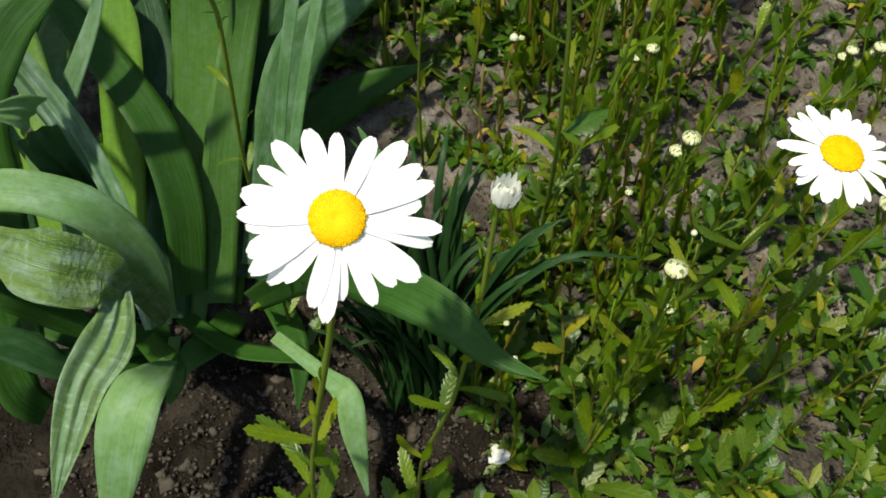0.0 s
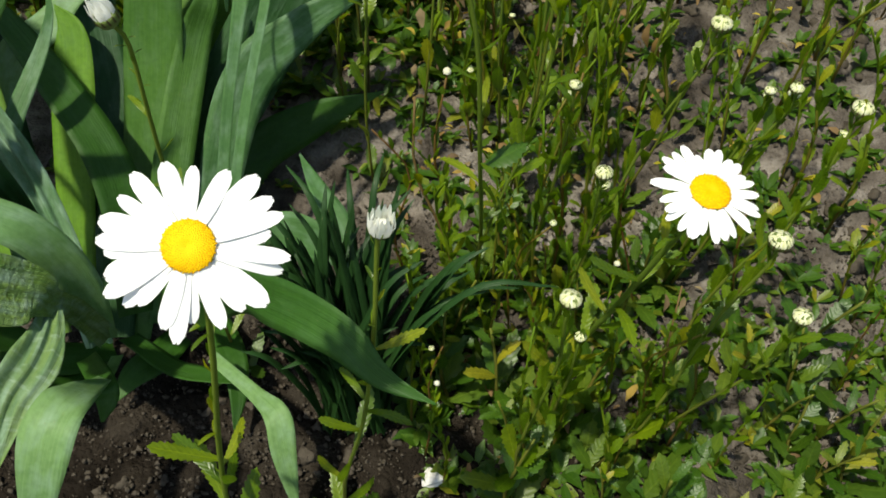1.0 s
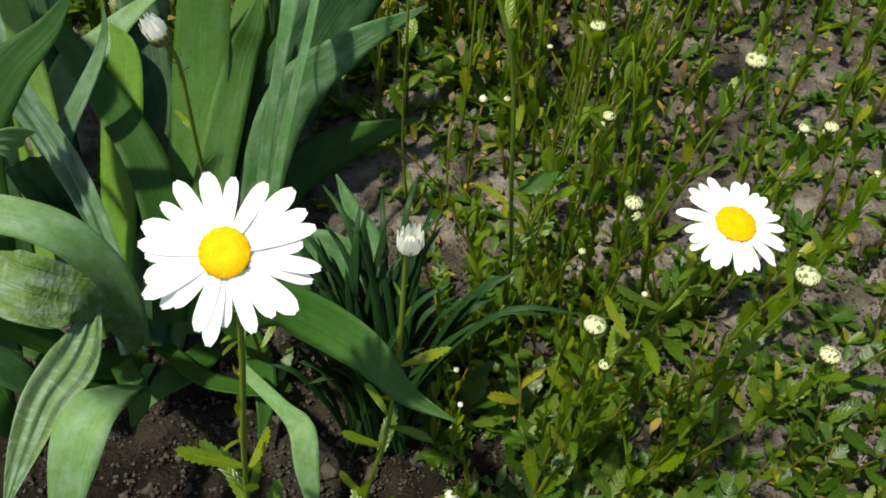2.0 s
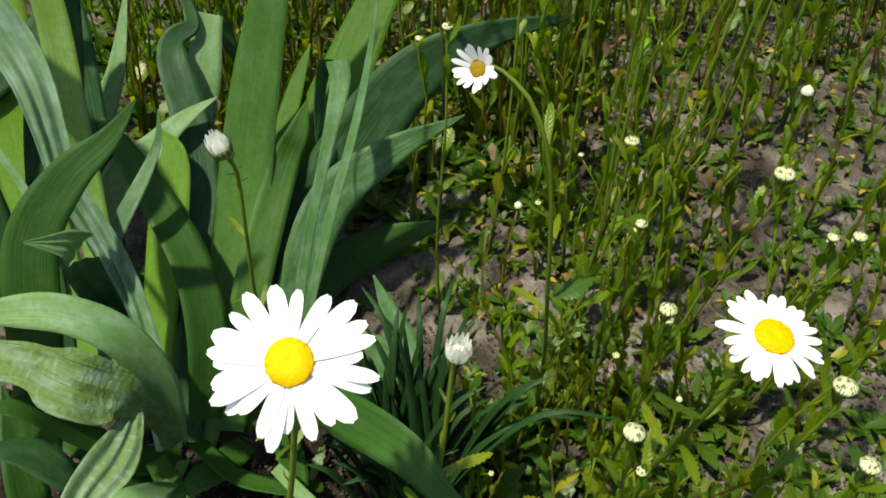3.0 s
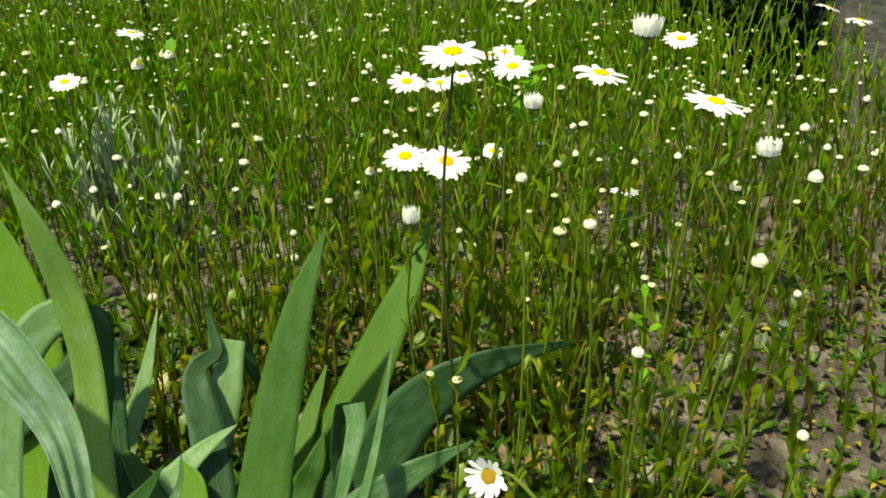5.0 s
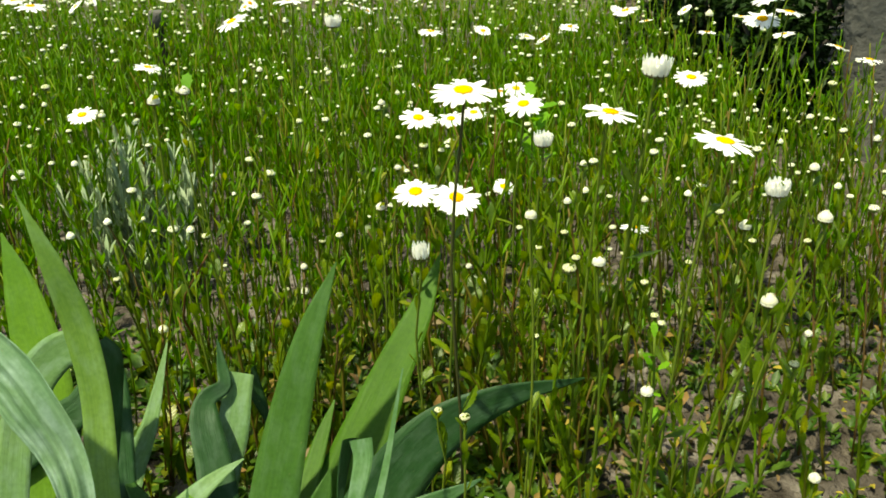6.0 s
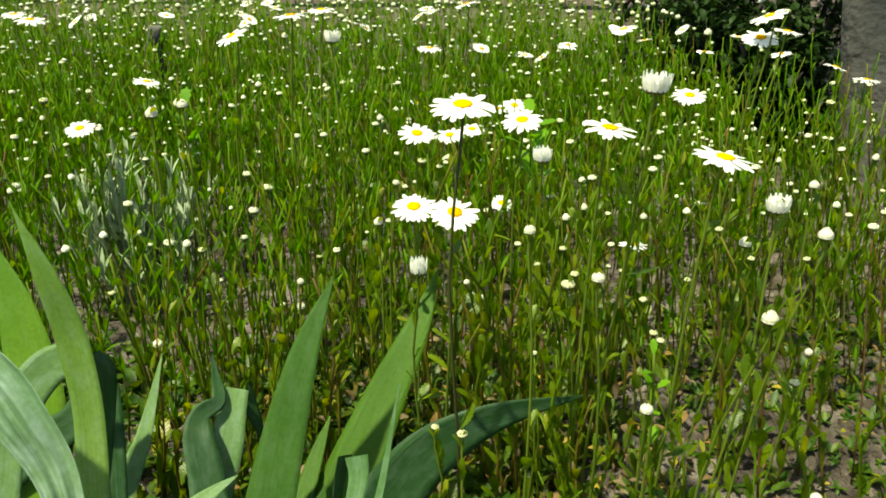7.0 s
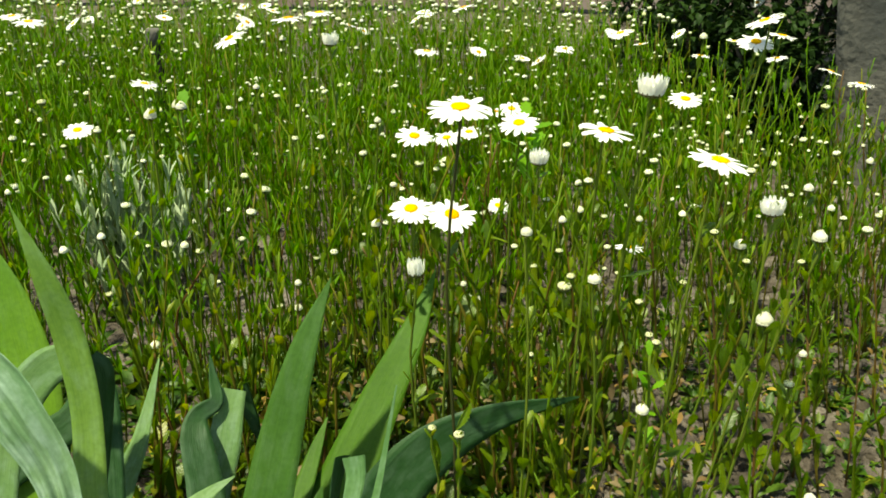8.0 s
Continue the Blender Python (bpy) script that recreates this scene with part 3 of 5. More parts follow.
def stem_line(base, head, arch=0.0, n=9, seed=0, way=None):
    """From the ground to a head, with a natural sway; bends into way just under the flower."""
    q = random.Random(seed)
    b, h = np.array(base, dtype=float), np.array(head, dtype=float)
    mid1 = b + (h - b) * 0.35 + np.array((q.uniform(-1, 1) * 0.012, q.uniform(-1, 1) * 0.012, arch))
    mid2 = b + (h - b) * 0.72 + np.array((q.uniform(-1, 1) * 0.010, q.uniform(-1, 1) * 0.010, arch))
    pts = [b, mid1, mid2]
    if way is not None:
        pts.append(h - unit(np.array(way)) * 0.02)
    return spline(pts + [h], n)


def leafy(owner, line, count, size, seed, low=0.05, high=0.85, mats=None, lift=0.7):
    """Stem leaves set in a spiral along the stem; smaller towards the top."""
    q = random.Random(seed)
    o = np.array(owner.location)
    for k in range(count):
        s = low + (high - low) * (k + q.uniform(0, 0.7)) / count
        i = min(int(s * (len(line) - 1)), len(line) - 2)
        p = line[i] + (line[i + 1] - line[i]) * (s * (len(line) - 1) - i)
        ln = size * (1.15 - 0.75 * s) * q.uniform(0.7, 1.2)
        m = Matrix.Translation(p - o) @ Matrix.Rotation(k * 2.4 + q.uniform(-0.5, 0.5), 4, "Z") @ Matrix.Rotation(lift + q.uniform(-0.35, 0.35), 4, "X")
        part("leaf", q.choice(mats or STEM_LEAVES), owner, "", m @ Matrix.Diagonal((ln, ln, ln, 1)))


def rosette(owner, count, size, seed, spread=0.012):
    q = random.Random(seed)
    for k in range(count):
        ln = size * q.uniform(0.6, 1.2)
        m = Matrix.Translation((q.uniform(-spread, spread), q.uniform(-spread, spread), 0.004)) @ Matrix.Rotation(k * 2.4 + q.uniform(-0.4, 0.4), 4, "Z") @ Matrix.Rotation(q.uniform(0.35, 1.05), 4, "X")
        part("rosette_leaf", q.choice(LOW_LEAVES), owner, "", m @ Matrix.Diagonal((ln, ln, ln, 1)))


def stem_part(owner, line, r0, r1, mat=None, name="stem"):
    o = np.array(owner.location)
    radii = [r0 + (r1 - r0) * i / (len(line) - 1) for i in range(len(line))]
    return part(name, tube(Geo(), line - o, radii, 7).mesh("stem", [mat or STEM_NEAR]), owner)


def bud_head(owner, at, r, way, kind, seed):
    o = np.array(owner.location)
    cup, scales, top, _ = BUDS[kind, seed % 3]
    k = {"cone": 1.5, "button": 1.62}.get(kind, 1.8)
    m = Matrix.Translation(np.array(at) - o) @ turn_to(way, seed * 1.3) @ Matrix.Diagonal((k * r, k * r, k * r, 1))
    c = part("bud", cup, owner, "", m)
    part("calyx", scales, c)
    part("bud_top", top, c, "white tips of folded petals")


def bud_plant(head, r, kind, base_shift=(0.0, 0.0), leaves=13, size=0.034, low=5, seed=0, way=(0, 0, 1), label="", stem=0.0011, arch=0.0):
    """A daisy plant that still carries a bud."""
    x, y = head[0] + base_shift[0], head[1] + base_shift[1]
    base = (x, y, ground_z(x, y) - 0.004)
    words = {"button": "daisy plant with one tight cream-white bud", "cone": "daisy plant with one pointed white bud", "tuft": "daisy plant with one half-open white bud", "bowl": "daisy plant with one opening cup-shaped flower"}
    ob = thing("daisy_plant", base, label or words[kind], "daisy", "daisy plants in bud")
    line = stem_line(base, head, arch, 10, seed, way)
    stem_part(ob, line, stem * 1.35, stem)
    bud_head(ob, head, r, way, kind, seed)
    leafy(ob, line, leaves, size, seed, 0.05, 0.94, None, 1.28)
    if low:
        rosette(ob, low, size * 1.15, seed + 7)
    return ob


def daisy_plant(head, r, way, base_shift=(0.0, 0.0), count=24, leaves=6, size=0.035, low=5, seed=0, label="", stem=0.0013, angles=None, lengths=None, droop=0.0, arch=0.0, spin=0.0, mat=None):
    """A daisy plant with an open flower."""
    x, y = head[0] + base_shift[0], head[1] + base_shift[1]
    base = (x, y, ground_z(x, y) - 0.004)
    ob = thing("daisy", base, label or "open white daisy with yellow disc on thin stem", "daisy", "open daisies")
    w = unit(np.array(way, dtype=float))
    line = stem_line(base, np.array(head) - w * r * 0.14, arch, 11, seed, way)
    stem_part(ob, line, stem * 1.4, stem, mat)
    flower_head(ob, r, way, spin, count, seed, angles, droop, 0.08, lengths, Vector(head) - Vector(base))
    leafy(ob, line, leaves, size, seed, 0.04, 0.7)
    if low:
        rosette(ob, low, size * 1.2, seed + 3)
    return ob

# ---- iris clump ----
iris = thing("iris_plant", (-0.23, 0.46, -0.06), "clump of broad grey-green sword-shaped iris leaves, some bent and limp", "iris")
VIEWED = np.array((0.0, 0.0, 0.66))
count_iris = [0]


def iris_leaf(mat, rows, cup, twist, wave, pleat=0.0, back=None, back_mat=None, back_twist=48):
    """One sword leaf through (x, y, z, width) rows from its foot to its tip. back: rows of the end that is folded over, behind a sharp crease."""
    count_iris[0] += 1
    g = Geo()
    for k, part_rows in enumerate((rows, back)):
        if part_rows:
            line = spline(part_rows, 34 if k == 0 else 14)
            line[:, 3] = np.maximum(line[:, 3], 0.0012)
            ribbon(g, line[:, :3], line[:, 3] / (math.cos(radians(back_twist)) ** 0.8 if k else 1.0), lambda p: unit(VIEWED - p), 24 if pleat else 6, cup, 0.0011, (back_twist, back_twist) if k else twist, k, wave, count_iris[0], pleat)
    names = {"iris_limp": "limp, creased, drying leaf", "iris_wilted": "wilted leaf hanging in folds", "iris_yellow_green": "yellow-green leaf with the light through it", "iris_bloom": "pleated leaf with a pale waxy bloom"}
    label = "leaf bent over at a sharp crease" if back else names[mat.name] if mat.name in names else ""
    part("leaf", g.mesh("iris_leaf", [mat, back_mat or mat]), iris, label, Matrix.Translation((0.23, -0.46, 0.06)))


iris_leaf(IRIS, [(-0.231, 0.450, -0.050, 0.0392), (-0.210, 0.579, 0.054, 0.0576), (-0.188, 0.666, 0.208, 0.0516), (-0.161, 0.717, 0.329, 0.0310), (-0.134, 0.758, 0.402, 0.0016)], 0.03, (25, 15), 0.0)
iris_leaf(IRIS_MID, [(-0.200, 0.471, -0.058, 0.0344), (-0.178, 0.608, 0.025, 0.0493), (-0.140, 0.709, 0.128, 0.0661), (-0.094, 0.802, 0.221, 0.0502), (-0.056, 0.866, 0.291, 0.0293), (-0.035, 0.916, 0.342, 0.0020)], 0.03, (15, 15), 0.0)
iris_leaf(IRIS, [(-0.200, 0.459, -0.041, 0.0280), (-0.186, 0.548, 0.060, 0.0365), (-0.162, 0.635, 0.146, 0.0310), (-0.144, 0.651, 0.186, 0.0218), (-0.136, 0.670, 0.211, 0.0017)], 0.05, (-8, -8), 0.0)
iris_leaf(IRIS_MID, [(-0.212, 0.470, -0.058, 0.0287), (-0.194, 0.577, 0.047, 0.0321), (-0.177, 0.676, 0.130, 0.0267), (-0.164, 0.753, 0.178, 0.0178), (-0.153, 0.796, 0.207, 0.0018)], 0.05, (20, 20), 0.0)
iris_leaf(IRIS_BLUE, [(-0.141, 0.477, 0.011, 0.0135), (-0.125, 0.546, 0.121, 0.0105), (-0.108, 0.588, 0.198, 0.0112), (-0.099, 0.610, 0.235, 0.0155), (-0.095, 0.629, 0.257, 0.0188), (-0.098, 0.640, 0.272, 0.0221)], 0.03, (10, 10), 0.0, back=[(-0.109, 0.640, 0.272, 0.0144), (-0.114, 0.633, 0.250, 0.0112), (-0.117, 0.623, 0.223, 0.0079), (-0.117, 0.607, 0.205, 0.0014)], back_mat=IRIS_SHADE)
iris_leaf(IRIS_BLUE, [(-0.133, 0.467, 0.022, 0.0106), (-0.104, 0.538, 0.147, 0.0094), (-0.075, 0.599, 0.247, 0.0078), (-0.058, 0.656, 0.342, 0.0015)], 0.05, (20, 20), 0.0)
iris_leaf(IRIS_SHADE, [(-0.178, 0.488, -0.041, 0.0344), (-0.156, 0.602, 0.050, 0.0572), (-0.120, 0.668, 0.106, 0.0739), (-0.049, 0.724, 0.197, 0.0639), (0.028, 0.747, 0.243, 0.0361), (0.128, 0.762, 0.267, 0.0018)], 0.03, (0, -25), 0.0)
iris_leaf(IRIS_BLUE, [(-0.167, 0.496, -0.033, 0.0287), (-0.124, 0.617, 0.103, 0.0470), (-0.062, 0.657, 0.156, 0.0341), (0.018, 0.685, 0.191, 0.0018)], 0.03, (-5, -15), 0.0)
iris_leaf(IRIS_DEEP_SHADED, [(-0.166, 0.517, -0.040, 0.0294), (-0.132, 0.623, 0.008, 0.0468), (-0.072, 0.678, 0.020, 0.0420), (0.013, 0.702, 0.043, 0.0019)], 0.03, (-12, -12), 0.0)
iris_leaf(IRIS_PALE, [(-0.347, 0.536, -0.035, 0.0238), (-0.389, 0.719, 0.101, 0.0364), (-0.371, 0.785, 0.176, 0.0197), (-0.364, 0.849, 0.247, 0.0020)], 0.05, (20, 20), 0.0)
iris_leaf(IRIS_SHADE, [(-0.242, 0.444, -0.041, 0.0325), (-0.243, 0.577, 0.048, 0.0469), (-0.258, 0.666, 0.121, 0.0447), (-0.274, 0.715, 0.167, 0.0399), (-0.292, 0.751, 0.206, 0.0336), (-0.294, 0.774, 0.220, 0.0231), (-0.279, 0.790, 0.227, 0.0177), (-0.285, 0.807, 0.246, 0.0110), (-0.291, 0.820, 0.271, 0.0014)], 0.05, (-10, -10), 0.0)
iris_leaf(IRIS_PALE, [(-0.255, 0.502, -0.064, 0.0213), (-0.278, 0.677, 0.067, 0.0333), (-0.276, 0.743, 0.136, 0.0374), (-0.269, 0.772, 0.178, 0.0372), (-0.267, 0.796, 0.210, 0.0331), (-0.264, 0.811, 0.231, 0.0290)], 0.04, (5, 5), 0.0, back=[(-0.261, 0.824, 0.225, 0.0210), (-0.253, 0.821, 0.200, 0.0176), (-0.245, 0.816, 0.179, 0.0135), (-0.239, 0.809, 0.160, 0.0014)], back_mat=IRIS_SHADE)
iris_leaf(IRIS_PALE, [(-0.331, 0.509, -0.005, 0.0168), (-0.344, 0.610, 0.093, 0.0279), (-0.328, 0.645, 0.133, 0.0342), (-0.300, 0.661, 0.151, 0.0312), (-0.280, 0.683, 0.165, 0.0221), (-0.261, 0.700, 0.175, 0.0130), (-0.240, 0.715, 0.184, 0.0014)], 0.06, (15, 25), 0.0)
iris_leaf(IRIS_BLUE, [(-0.289, 0.434, 0.054, 0.0109), (-0.298, 0.486, 0.114, 0.0130), (-0.290, 0.525, 0.152, 0.0163), (-0.278, 0.556, 0.173, 0.0147), (-0.269, 0.585, 0.189, 0.0111), (-0.262, 0.601, 0.208, 0.0066), (-0.262, 0.614, 0.229, 0.0014)], 0.05, (20, 20), 0.0)
iris_leaf(IRIS_DEEP_SHADED, [(-0.324, 0.363, 0.033, 0.0286), (-0.325, 0.421, 0.131, 0.0422), (-0.322, 0.458, 0.199, 0.0416), (-0.294, 0.489, 0.241, 0.0323), (-0.261, 0.509, 0.267, 0.0176), (-0.240, 0.528, 0.292, 0.0014)], 0.04, (5, 5), 0.0)
iris_leaf(IRIS_DEEP_SHADED, [(-0.220, 0.454, -0.018, 0.0327), (-0.217, 0.499, 0.054, 0.0425), (-0.237, 0.547, 0.102, 0.0415), (-0.281, 0.600, 0.140, 0.0356), (-0.329, 0.655, 0.166, 0.0232), (-0.367, 0.695, 0.177, 0.0023)], 0.04, (-25, -25), 0.0)
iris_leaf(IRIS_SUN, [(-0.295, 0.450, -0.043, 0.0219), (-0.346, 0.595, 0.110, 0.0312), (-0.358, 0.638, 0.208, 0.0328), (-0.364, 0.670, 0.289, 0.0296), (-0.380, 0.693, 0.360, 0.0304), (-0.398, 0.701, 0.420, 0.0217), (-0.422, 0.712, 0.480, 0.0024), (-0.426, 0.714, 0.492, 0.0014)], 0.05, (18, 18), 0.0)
iris_leaf(IRIS_BLOOM, [(-0.238, 0.409, -0.002, 0.0234), (-0.254, 0.452, 0.065, 0.0262), (-0.282, 0.499, 0.136, 0.0267), (-0.317, 0.526, 0.207, 0.0238), (-0.327, 0.543, 0.246, 0.0269), (-0.335, 0.557, 0.283, 0.0321), (-0.349, 0.570, 0.310, 0.0376), (-0.370, 0.579, 0.341, 0.0431), (-0.398, 0.594, 0.370, 0.0459), (-0.445, 0.610, 0.407, 0.0344), (-0.471, 0.614, 0.427, 0.0017)], 0.1, (10, 10), 0.0, 0.12)
iris_leaf(IRIS_LIME, [(-0.327, 0.484, -0.044, 0.0287), (-0.442, 0.667, 0.134, 0.0603), (-0.455, 0.734, 0.252, 0.0585), (-0.486, 0.782, 0.337, 0.0406), (-0.517, 0.818, 0.402, 0.0018)], 0.03, (20, 20), 0.0)
iris_leaf(IRIS_LIME, [(-0.277, 0.461, -0.044, 0.0279), (-0.276, 0.564, 0.064, 0.0373), (-0.274, 0.623, 0.122, 0.0397), (-0.274, 0.654, 0.153, 0.0269), (-0.288, 0.671, 0.171, 0.0014)], 0.04, (20, 20), 0.0)
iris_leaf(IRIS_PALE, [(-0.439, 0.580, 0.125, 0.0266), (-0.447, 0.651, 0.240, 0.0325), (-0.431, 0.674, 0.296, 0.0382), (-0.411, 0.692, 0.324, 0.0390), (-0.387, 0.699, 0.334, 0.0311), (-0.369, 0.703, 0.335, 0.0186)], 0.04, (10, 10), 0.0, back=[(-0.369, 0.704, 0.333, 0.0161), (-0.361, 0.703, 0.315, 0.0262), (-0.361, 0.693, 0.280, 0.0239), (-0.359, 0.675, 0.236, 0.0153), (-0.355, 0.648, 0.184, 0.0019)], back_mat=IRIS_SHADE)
iris_leaf(IRIS_SHADE, [(-0.374, 0.516, -0.005, 0.0206), (-0.400, 0.587, 0.076, 0.0272), (-0.414, 0.645, 0.139, 0.0244), (-0.418, 0.686, 0.189, 0.0204), (-0.422, 0.727, 0.226, 0.0096), (-0.420, 0.743, 0.246, 0.0014)], 0.05, (-15, -15), 0.0)
iris_leaf(IRIS_PALE, [(-0.229, 0.403, 0.016, 0.0232), (-0.219, 0.394, 0.105, 0.0291), (-0.237, 0.394, 0.161, 0.0307), (-0.275, 0.399, 0.180, 0.0294), (-0.316, 0.403, 0.178, 0.0254), (-0.395, 0.414, 0.154, 0.0018)], 0.06, (5, 5), 0.0)
iris_leaf(IRIS_LIMP, [(-0.225, 0.404, 0.015, 0.0205), (-0.221, 0.374, 0.097, 0.0193), (-0.225, 0.359, 0.127, 0.0212), (-0.228, 0.355, 0.140, 0.0364), (-0.239, 0.351, 0.149, 0.0469), (-0.254, 0.347, 0.162, 0.0493), (-0.271, 0.353, 0.162, 0.0473), (-0.285, 0.360, 0.162, 0.0351), (-0.304, 0.364, 0.165, 0.0309), (-0.341, 0.373, 0.155, 0.0245), (-0.375, 0.377, 0.139, 0.0015)], 0.05, (5, 5), 0.03, 0.03)
iris_leaf(IRIS_WILT, [(-0.229, 0.368, 0.120, 0.0122), (-0.226, 0.341, 0.118, 0.0230), (-0.229, 0.314, 0.117, 0.0352), (-0.239, 0.290, 0.113, 0.0305), (-0.243, 0.267, 0.107, 0.0249), (-0.245, 0.242, 0.102, 0.0159), (-0.249, 0.215, 0.091, 0.0014)], 0.12, (15, -15), 0.05, 0.075)
iris_leaf(IRIS_PALE, [(-0.231, 0.415, -0.028, 0.0106), (-0.214, 0.358, 0.028, 0.0124), (-0.195, 0.297, 0.108, 0.0244), (-0.199, 0.271, 0.125, 0.0346), (-0.209, 0.245, 0.106, 0.0351), (-0.236, 0.204, 0.017, 0.0020)], 0.02, (-20, -20), 0.0)
iris_leaf(IRIS_DEEP_SHADED, [(-0.158, 0.424, 0.008, 0.0207), (-0.081, 0.319, 0.185, 0.0287), (-0.042, 0.271, 0.237, 0.0296), (-0.007, 0.240, 0.248, 0.0246), (0.015, 0.219, 0.241, 0.0132), (0.042, 0.203, 0.240, 0.0006)], 0.04, (-25, -25), 0.0)
iris_leaf(IRIS_BLUE, [(-0.132, 0.451, 0.008, 0.0213), (-0.095, 0.463, 0.075, 0.0282), (-0.061, 0.451, 0.091, 0.0431), (-0.027, 0.428, 0.097, 0.0266), (-0.014, 0.415, 0.091, 0.0024)], 0.04, (-25, -25), 0.0)
iris_leaf(IRIS_BLUE, [(-0.014, 0.411, 0.080, 0.0095), (-0.023, 0.448, 0.103, 0.0232), (-0.042, 0.486, 0.112, 0.0159), (-0.060, 0.529, 0.112, 0.0016)], 0.06, (-20, -20), 0.0)
iris_leaf(IRIS_PALE, [(-0.137, 0.390, 0.004, 0.0111), (-0.094, 0.345, 0.015, 0.0133), (-0.074, 0.321, 0.020, 0.0212), (-0.069, 0.298, -0.003, 0.0194), (-0.062, 0.271, -0.058, 0.0024)], 0.04, (0, 0), 0.0)
iris_leaf(IRIS_SHADE, [(-0.259, 0.436, 0.111, 0.0169), (-0.258, 0.426, 0.161, 0.0212), (-0.261, 0.419, 0.195, 0.0261), (-0.261, 0.414, 0.222, 0.0271)], 0.1, (5, 5), 0.0, 0.05, back=[(-0.260, 0.417, 0.232, 0.0296), (-0.262, 0.411, 0.241, 0.0230), (-0.271, 0.402, 0.249, 0.0118), (-0.282, 0.393, 0.257, 0.0014)], back_mat=IRIS_PALE, back_twist=8)
iris_leaf(IRIS_SHADE, [(-0.313, 0.513, -0.043, 0.0235), (-0.381, 0.736, 0.251, 0.0308), (-0.418, 0.726, 0.235, 0.0369), (-0.492, 0.685, 0.189, 0.0438), (-0.546, 0.655, 0.159, 0.0030)], 0.03, (-10, -10), 0.0)
iris_leaf(IRIS_SHADE, [(-0.339, 0.421, -0.008, 0.0315), (-0.386, 0.504, 0.164, 0.0403), (-0.413, 0.539, 0.212, 0.0353), (-0.446, 0.579, 0.269, 0.0025)], 0.03, (-20, -20), 0.0)
iris_leaf(IRIS_PALE, [(-0.291, 0.445, 0.141, 0.0056), (-0.323, 0.481, 0.214, 0.0066), (-0.352, 0.504, 0.255, 0.0066), (-0.382, 0.518, 0.277, 0.0044), (-0.403, 0.528, 0.288, 0.0014)], 0.08, (15, 15), 0.0)
# low leaves filling the clump's shaded foot; the shade is in their colour
iris_leaf(IRIS_DEEP_SHADED, [(-0.227, 0.438, -0.033, 0.0218), (-0.180, 0.401, -0.028, 0.0241), (-0.139, 0.383, -0.017, 0.0184), (-0.111, 0.373, -0.013, 0.0015)], 0.04, (45, 45), 0.0)
iris_leaf(IRIS_DEEP_SHADED, [(-0.251, 0.403, -0.012, 0.0186), (-0.209, 0.343, 0.041, 0.0203), (-0.205, 0.330, 0.036, 0.0165), (-0.211, 0.321, 0.020, 0.0023)], 0.05, (0, 0), 0.0)
iris_leaf(IRIS_DEEP_SHADED, [(-0.264, 0.391, 0.004, 0.0151), (-0.296, 0.384, 0.054, 0.0286), (-0.319, 0.372, 0.098, 0.0251), (-0.347, 0.359, 0.113, 0.0022)], 0.05, (-30, -30), 0.0)
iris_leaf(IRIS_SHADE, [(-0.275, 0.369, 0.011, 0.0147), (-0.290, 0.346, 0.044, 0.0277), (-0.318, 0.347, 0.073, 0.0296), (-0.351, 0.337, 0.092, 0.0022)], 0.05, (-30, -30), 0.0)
iris_leaf(IRIS_DEEP_SHADED, [(-0.322, 0.340, -0.018, 0.0245), (-0.332, 0.342, 0.013, 0.0343), (-0.348, 0.376, 0.046, 0.0286), (-0.370, 0.416, 0.071, 0.0024)], 0.05, (-20, -20), 0.0)
iris_leaf(IRIS_DEEP_SHADED, [(-0.244, 0.436, -0.050, 0.0199), (-0.275, 0.408, -0.021, 0.0315), (-0.314, 0.406, 0.006, 0.0306), (-0.350, 0.407, 0.020, 0.0025)], 0.05, (-15, -15), 0.0)
iris_leaf(IRIS_DEEP_SHADED, [(-0.252, 0.428, -0.058, 0.0199), (-0.274, 0.376, -0.024, 0.0296), (-0.304, 0.372, -0.000, 0.0298), (-0.344, 0.380, 0.007, 0.0025)], 0.05, (-10, -10), 0.0)
iris_leaf(IRIS_DEEP_SHADED, [(-0.180, 0.477, -0.065, 0.0232), (-0.197, 0.426, -0.045, 0.0295), (-0.217, 0.402, -0.041, 0.0245), (-0.232, 0.379, -0.049, 0.0026)], 0.05, (-15, -15), 0.0)
iris_leaf(IRIS_DEEP_SHADED, [(-0.160, 0.480, -0.049, 0.0230), (-0.130, 0.417, -0.026, 0.0266), (-0.120, 0.380, -0.034, 0.0186), (-0.122, 0.349, -0.051, 0.0026)], 0.05, (20, 20), 0.0)


# ---- the daisies nearest the path ----
# the large one: uneven petals, counted round from the top
LARGE = [12, 354, 330, 312, 296, 284, 274, 258, 249, 227, 214, 197, 176, 167, 158, 134, 127, 116, 105, 89, 81, 68, 50, 33]
LARGE_LONG = [-0.03, -0.1, -0.05, 0.1, 0.06, 0.09, -0.15, 0.13, 0.08, 0.08, -0.1, -0.03, -0.17, 0.12, -0.06, -0.2, 0.0, 0.06, 0.02, -0.05, 0.06, 0.01, -0.01, 0.05]
TOOTHY = [toothed(Geo(), 1.0, w, 9, b, 0, 0.35).mesh("leaf", [LEAF]) for w, b in ((0.17, 0.4), (0.20, 0.1), (0.15, -0.5))]


